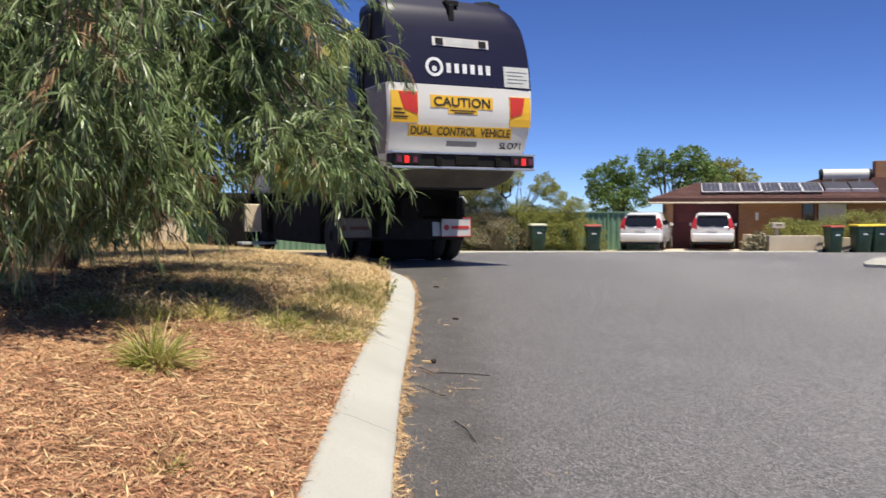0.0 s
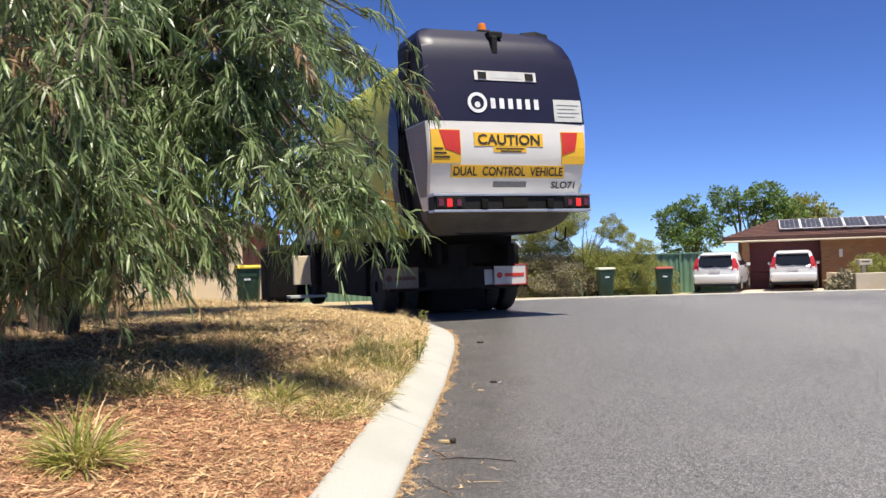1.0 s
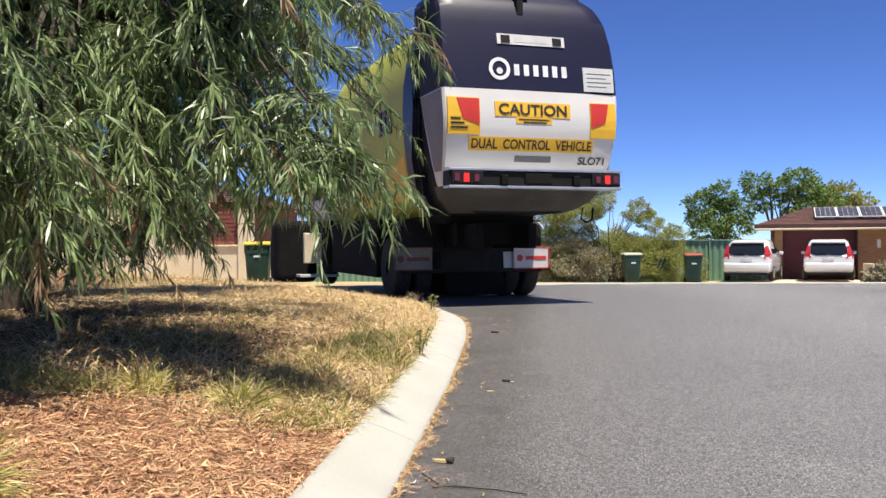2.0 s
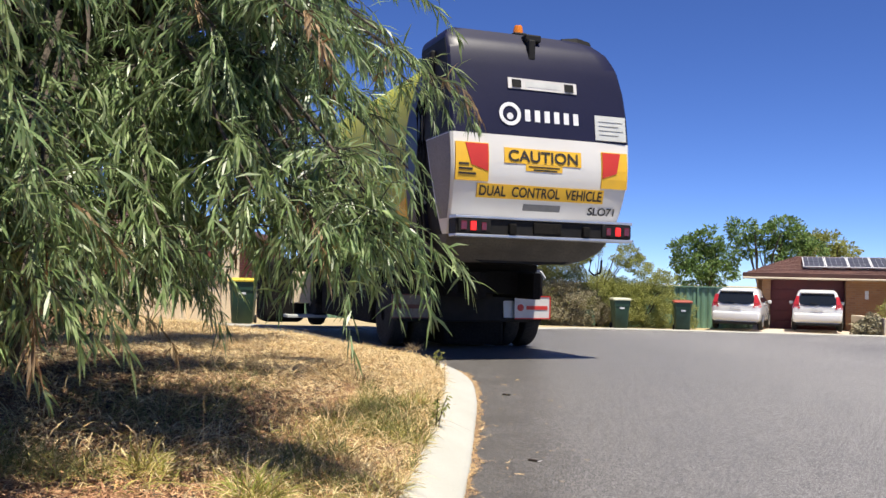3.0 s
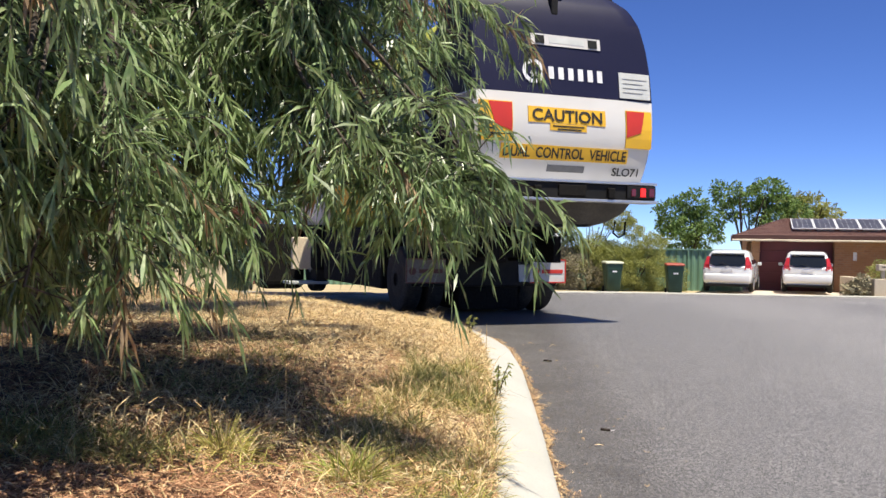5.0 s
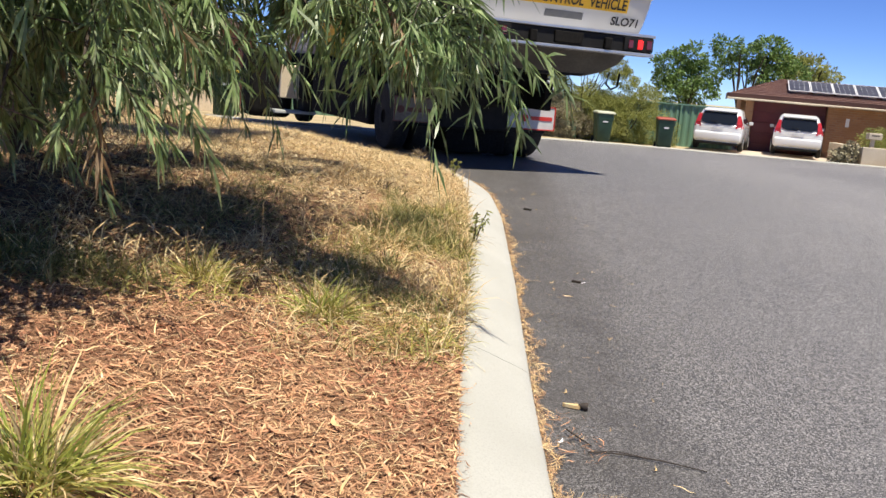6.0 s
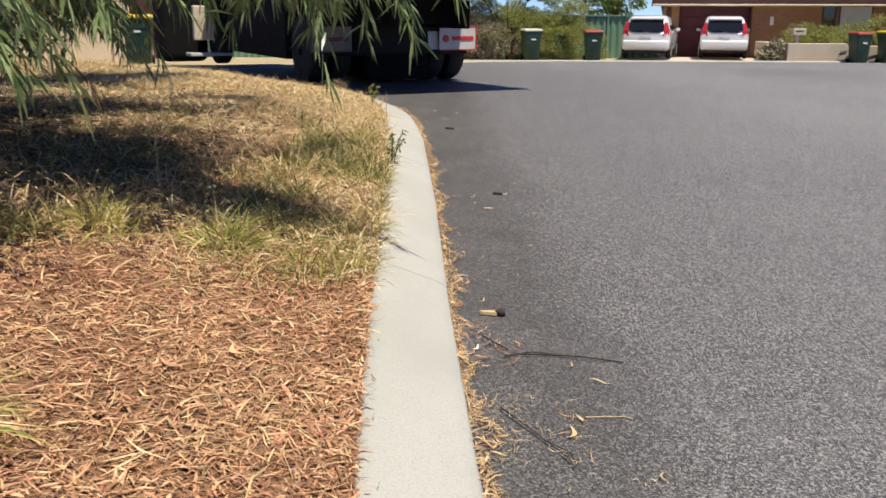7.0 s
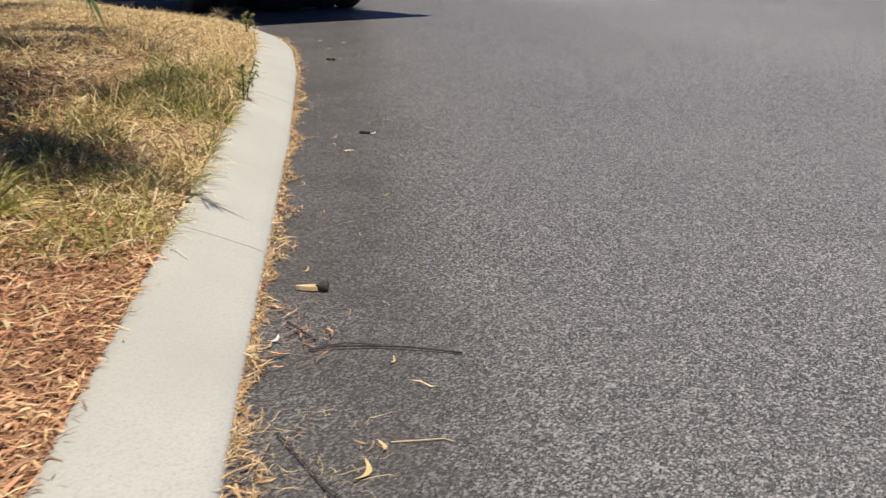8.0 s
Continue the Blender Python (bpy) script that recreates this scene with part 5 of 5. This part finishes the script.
scatter_strips("bark_litter", on_verge(900, 1.5, 8.0, 3.2, lit_density, -0.02), (0.05, 0.12), (0.006, 0.014), 0.010, LITTER, "broad orange-brown dead leaves on bark litter", "leaf litter", 0.3, 0.25)
# bark-dark strips laid where the tree's shade falls, to deepen it
scatter_strips("shade_litter", on_verge(24000, 6.8, 12, 5.0, lambda x, y: 0.9 if x < -1.5 else 0.2), (0.02, 0.12), (0.003, 0.012), 0.004, BARK, "leaf litter coloured dark to deepen the tree's shade", "leaf litter")


scatter_strips("dry_thatch", on_verge(42000, 9.6, 16.5, 3.6, lambda x, y: lerp_table([(9.6, 0.1), (11, 0.9), (17, 0.9)], y + 0.8 * noise.noise((x, y, 31)))), (0.03, 0.12), (0.002, 0.006), 0.010, BLOND, "matted blond dead grass on the verge", "dead grass", 0.15)


def grass_weight(x, y):
    n = noise.noise((x * 1.1 + 4, y * 1.1, 2))
    return max(0.0, lerp_table([(0, 0.0), (6.7, 0.02), (7.5, 0.55), (9, 0.8), (12, 0.9), (20, 0.9)], y + 1.0 * n) * (0.75 + 0.6 * noise.noise((x * 2.2, y * 2.2, 6))))


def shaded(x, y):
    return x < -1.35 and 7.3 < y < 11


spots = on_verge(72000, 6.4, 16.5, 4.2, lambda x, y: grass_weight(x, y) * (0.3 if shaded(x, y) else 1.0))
blades("dry_grass", spots, np.array([(0.04 + 0.14 * rng.random() ** 1.5) * (1.0 if y < 9.5 else 0.6) for _, y, _ in spots]), 0.65, 0.0048, STRAW, "straw-coloured dry grass on the verge", "grass", 0.4)
spots = on_verge(8000, 6.6, 10.8, 2.4, lambda x, y: max(0.0, grass_weight(x, y) * (0.12 if shaded(x, y) else 1.0) * (0.2 + 2.0 * noise.noise((x * 1.6, y * 1.2, 11)))))
blades("green_grass", spots, np.array([(0.06 + 0.12 * rng.random()) for _ in spots]), 0.5, 0.0048, OLIVE_GRASS, "patchy olive-green grass on the verge", "grass", 0.35)


spots = on_verge(2600, 6.7, 12.5, 2.2, lambda x, y: max(0.0, grass_weight(x, y) * (0.3 + 1.6 * noise.noise((x * 1.9, y * 1.5, 21)))))
blades("tall_dry_grass", spots, np.array([(0.14 + 0.16 * rng.random()) for _ in spots]), 0.45, 0.0045, PALE_LEAF, "taller pale dry grass stems on the verge", "grass", 0.5)

spots = on_verge(2600, 6.7, 8.9, 2.6, lambda x, y: max(0.0, lerp_table([(6.7, 0.0), (7.3, 0.9), (7.9, 0.9), (8.9, 0.2)], y + 0.4 * noise.noise((x * 1.3, y, 41))) * (0.5 + 1.2 * noise.noise((x * 2.6, y * 2.0, 17)))))
blades("tall_dry_grass", spots, np.array([(0.10 + 0.14 * rng.random()) for _ in spots]), 0.6, 0.005, BLOND, "pale arching dry grass at the litter's edge", "grass", 0.6)
spots = on_verge(1500, 6.8, 9.2, 2.2, lambda x, y: max(0.0, (0.25 if shaded(x, y) else 1.0) * (0.1 + 1.8 * noise.noise((x * 1.8, y * 1.6, 27)))))
blades("green_grass", spots, np.array([(0.08 + 0.12 * rng.random()) for _ in spots]), 0.55, 0.005, GREEN_GRASS, "yellow-green grass among dry grass", "grass", 0.5)


def tuft(x, y, radius, height, count, material, label):
    z = verge_z(x, y)
    ob = thing("grass_tuft", pose(x, y, z), label, "grass tuft")
    a, r = rng.random(count) * 2 * math.pi, radius * np.sqrt(rng.random(count)) * 0.45
    r = r * (1 + 0.45 * np.sin(2 * a + 9 * x) * np.sin(3 * a + y))
    roots = np.stack([r * np.cos(a), r * np.sin(a), np.full(count, -0.02)], 1)
    di = np.stack([np.cos(a) * (0.12 + r / radius * 0.8), np.sin(a) * (0.12 + r / radius * 0.8), np.ones(count)], 1) + rng.normal(size=(count, 3)) * 0.15
    di += rng.normal(size=(count, 3)) * np.array([0.42, 0.42, 0.16])
    tall = height * (0.3 + 0.95 * rng.random(count))
    wide = 0.0065 * (0.6 + 0.8 * rng.random(count))
    dry = rng.random(count) < 0.28
    for name, keep, mat, lab in (("foliage", ~dry, material, ""), ("dry_growth", dry, STRAW, "dry straw-coloured blades")):
        tagged(part(name, leaf_mesh(name, roots[keep], di[keep], tall[keep], wide[keep], mat, 0.36, 3), mat, ob, lab), kind="stuff")
    return ob


tuft(-1.63, 5.14, 0.18, 0.31, 620, LIME_GRASS, "bright yellow-green grass tuft in bark litter")
tuft(-1.26, 7.12, 0.22, 0.24, 420, LIME_GRASS, "green grass tuft at the litter's edge")
tuft(-1.04, 3.36, 0.10, 0.12, 110, GREEN_GRASS, "small green grass tuft in bark litter")
tuft(-0.85, 10.3, 0.24, 0.18, 420, GREEN_GRASS, "olive grass tuft near the kerb")
tuft(-1.28, 9.17, 0.2, 0.17, 300, OLIVE_GRASS, "green grass clump in dry verge grass")
tuft(-1.86, 7.25, 0.2, 0.2, 320, GREEN_GRASS, "yellow-green grass clump at the litter's edge")
tuft(-1.09, 8.3, 0.18, 0.16, 260, OLIVE_GRASS, "olive grass clump near the kerb")
tuft(-1.4, 10.97, 0.16, 0.13, 220, DARK_WEED, "dark withered weed clump in blond grass")
tuft(-1.79, 11.53, 0.16, 0.13, 220, DARK_WEED, "dark withered weed clump in blond grass")
tuft(-2.16, 10.62, 0.16, 0.13, 220, DARK_WEED, "dark withered weed clump in blond grass")
tuft(-1.33, 14.75, 0.16, 0.13, 220, DARK_WEED, "dark withered weed clump in blond grass")


def weed(x, y, height, lean, label):
    ob = thing("kerb_weed", pose(x, y, verge_z(x, y)), label, "weed")
    an, di = [], []
    for k in range(4):
        top = Vector((lean + 0.05 * math.cos(2.1 * k), 0.05 * math.sin(2.1 * k), height * (0.7 + 0.3 * rng.random())))
        part("stem", tube(bmesh.new(), [(0.01 * k, 0, -0.02), top * 0.5 + Vector((0.01, 0, 0.02)), top], 0.004, 0.002, 5), TWIG, ob)
        for i in range(26):
            s = 0.25 + 0.75 * rng.random()
            an.append(tuple(top * s))
            di.append(rng.normal(size=3))
    n = len(an)
    tagged(part("foliage", leaf_mesh("foliage", an, di, 0.02 + 0.03 * rng.random(n), 0.008 + 0.008 * rng.random(n), SCRUB, 0.2), SCRUB, ob), kind="stuff")
    return ob


weed(-0.60, 9.55, 0.24, 0.05, "small grey-green weed growing at the kerb's edge")
weed(-0.86, 12.6, 0.22, 0.03, "small dark weed at the kerb's bend")
st = thing("dry_stalk", pose(-1.62, 7.42, verge_z(-1.62, 7.42)), "single pale dry stalk standing in grass", "stalk")
part("stem", tube(bmesh.new(), [(0, 0, -0.02), (0.004, 0, 0.2), (0.0, 0.0, 0.42)], 0.002, 0.001, 5), PALE_LEAF, st)

# litter in the gutter
gutter = []
for i in range(9000):
    y = 1.5 + 12.0 * rng.random()
    n = noise.noise((0, y * 2.4, 1)) + 0.6 * noise.noise((0, y * 7, 4))
    reach = max(0.006, 0.045 + 0.12 * n)
    gutter.append((kerb_x(y) + 0.002 + reach * rng.random() ** 1.3, y, road_z(0, y) + 0.002))
scatter_strips("gutter_litter", gutter[:6500], (0.015, 0.07), (0.0012, 0.006), 0.003, GUTTER, "brown leaf litter along the gutter", "leaf litter")
scatter_strips("gutter_litter", gutter[6500:], (0.02, 0.09), (0.0015, 0.006), 0.006, PALE_LEAF, "straw-coloured leaf strips along the gutter", "leaf litter")
loose = [(kerb_x(y) + 0.06 + 0.75 * rng.random() ** 2.2, y, road_z(0, y)) for y in 3.0 + 10 * rng.random(170)]
scatter_strips("loose_leaves", loose, (0.02, 0.09), (0.002, 0.007), 0.004, PALE_LEAF, "thin dry leaves lying loose on the asphalt", "leaf litter", 0.9, 0.02)
edge = [(kerb_x(y) - 0.30 + 0.05 * rng.normal() * 0.5, y, road_z(0, y) + 0.135) for y in 1.8 + 11.5 * rng.random(130)]
scatter_strips("kerb_edge_litter", edge, (0.02, 0.06), (0.002, 0.006), 0.004, LITTER, "bark scraps spilling on the kerb's edge", "leaf litter")


tangle = [(-0.20 + 0.28 * rng.random() ** 1.4, 5.45 + 0.5 * rng.random(), 0.004) for _ in range(80)]
scatter_strips("loose_leaves", tangle, (0.03, 0.12), (0.001, 0.003), 0.006, PALE_LEAF, "tangled pale straw beside the kerb", "leaf litter", 0.8, 0.06)
tangle = [(-0.24 + 0.2 * rng.random() ** 1.4, 6.2 + 0.5 * rng.random(), 0.004) for _ in range(60)]
scatter_strips("loose_leaves", tangle, (0.03, 0.10), (0.0015, 0.006), 0.006, LITTER, "tangled reddish leaf stems beside the kerb", "leaf litter", 0.8, 0.06)


def lying(name, pts, r0, r1, material, label, category):
    ob = new(name, mesh_of(name, tube(bmesh.new(), [(x, y, road_z(x, y) + h) for x, y, h in pts], r0, r1, 7), material, True))
    return tagged(ob, label, category)


lying("twig", [(-0.104, 6.32, 0.008), (-0.02, 6.325, 0.012), (0.07, 6.32, 0.010), (0.17, 6.30, 0.010), (0.25, 6.275, 0.007), (0.32, 6.25, 0.006)], 0.0032, 0.0025, TWIG, "long thin dark twig lying on asphalt", "twig")
lying("twig", [(-0.10, 6.332, 0.006), (0.0, 6.345, 0.012), (0.12, 6.325, 0.006)], 0.0025, 0.0015, TWIG, "thin dark side twig lying on asphalt", "twig")
lying("twig", [(-0.17, 6.50, 0.02), (-0.13, 6.44, 0.016), (-0.085, 6.39, 0.006)], 0.004, 0.003, TWIG, "short dark twig in gutter litter", "twig")
lying("twig", [(-0.16, 5.86, 0.012), (-0.10, 5.74, 0.012), (-0.05, 5.63, 0.010), (0.02, 5.55, 0.006)], 0.0026, 0.0015, TWIG, "dark forked twig in gutter litter", "twig")
lying("twig", [(-0.05, 5.63, 0.010), (0.0, 5.52, 0.012), (0.01, 5.45, 0.006)], 0.0022, 0.0012, TWIG, "dark forked twig in gutter litter", "twig")
lying("twig", [(0.10, 9.14, 0.008), (0.155, 9.11, 0.012)], 0.011, 0.008, TWIG, "short dark stick end on asphalt", "twig")
lying("twig", [(-0.12, 11.8, 0.008), (-0.05, 11.76, 0.010)], 0.010, 0.008, TWIG, "short dark stick end on asphalt", "twig")
lying("twig", [(0.06, 4.86, 0.010), (0.12, 4.66, 0.016), (0.16, 4.42, 0.008)], 0.004, 0.0025, TWIG, "dark twig lying near the gutter", "twig")
lying("straw", [(0.10, 5.80, 0.004), (0.16, 5.795, 0.007), (0.22, 5.80, 0.005), (0.245, 5.785, 0.004)], 0.0017, 0.001, PALE_LEAF, "pale straw lying on asphalt", "straw")

nut = thing("gum_nut", pose(-0.075, 6.79, 0.0, 0, 0, -8), "dark open gum nut with a pale husk on asphalt", "gum nut")
cup = bmesh.new()
loft(cup, [[(x, r * math.cos(2 * math.pi * k / 12), 0.018 + r * math.sin(2 * math.pi * k / 12)) for k in range(12)] for x, r in ((-0.02, 0.006), (-0.005, 0.014), (0.012, 0.018), (0.022, 0.017), (0.020, 0.012), (0.008, 0.008))])
part("cup", cup, TWIG, nut, "dark woody cup", True)
husk = bmesh.new()
loft(husk, [[(x, -0.012 * w, 0.006), (x, 0.012 * w, 0.008), (x, 0.010 * w, 0.022), (x, -0.010 * w, 0.020)] for x, w in ((-0.085, 0.1), (-0.06, 0.6), (-0.03, 1.0), (-0.012, 0.9))])
part("husk", husk, PALE_LEAF, nut, "pale split husk")


def curled_leaf(x, y, turn, length, width, material, label):
    bm = bmesh.new()
    loops = []
    for k in range(7):
        s = k / 6
        w = width * math.sin(math.pi * min(0.98, 0.06 + s * 0.9)) / 2
        c = Vector((length * (s - 0.5), length * 0.45 * (s - 0.5) ** 2 * 2, 0.004 + 0.008 * (s - 0.5) ** 2 * 4))
        loops.append([c + Vector((0, -w, 0.002)), c + Vector((0, 0, 0.0)), c + Vector((0, w, 0.002)), c + Vector((0, 0, 0.0015))])
    loft(bm, loops)
    leaf = new("fallen_leaf", mesh_of("fallen_leaf", bm, material, True))
    leaf.matrix_world = pose(x, y, road_z(x, y) if x > kerb_x(y) else verge_z(x, y) + 0.02, 0, 0, turn)
    return tagged(leaf, label, "leaf", "fallen leaves")


curled_leaf(0.045, 5.68, 75, 0.085, 0.014, PALE_LEAF, "curled yellow gum leaf on asphalt")
curled_leaf(0.085, 5.78, 105, 0.05, 0.010, PALE_LEAF, "small yellow gum leaf on asphalt")
curled_leaf(-0.13, 6.98, 60, 0.05, 0.008, PALE_LEAF, "curled pale leaf on asphalt")
curled_leaf(0.13, 6.22, 70, 0.045, 0.006, PALE_LEAF, "curled pale leaf on asphalt")
curled_leaf(-0.20, 6.40, 50, 0.05, 0.014, WHITE_INK, "pale leaf scrap in gutter litter")
curled_leaf(0.17, 9.12, 10, 0.05, 0.012, WHITE_INK, "pale leaf scrap on asphalt")
curled_leaf(-1.0, 5.9, -55, 0.10, 0.02, PALE_LEAF, "broad yellow gum leaf on bark litter")
curled_leaf(-1.15, 5.75, -20, 0.12, 0.02, LITTER, "broad orange gum leaf on bark litter")
curled_leaf(-0.90, 7.35, -50, 0.13, 0.02, PALE_LEAF, "pale bark strip at the grass edge")
curled_leaf(-1.5, 5.3, 20, 0.14, 0.02, PALE_LEAF, "pale bark strip on bark litter")


def outer_litter(x, y):
    """Thinner litter round the thick patch, fading out unevenly."""
    depth = kerb_x(y) - 0.31 - x
    if y > 1.7 and depth < 3.1:
        return 0.0
    away = max(1.6 - y, depth - 3.1, 0.0) + 0.8 * noise.noise((x * 0.7, y * 0.7, 51))
    return max(0.0, min(1.0, 1.0 - away / 4.5))


scatter_strips("bark_litter", on_verge(60000, -5.0, 9.0, 7.5, outer_litter, -0.015), (0.02, 0.12), (0.0018, 0.009), 0.004, LITTER, "thinning orange-brown bark strips on bare soil", "leaf litter", 0.10)
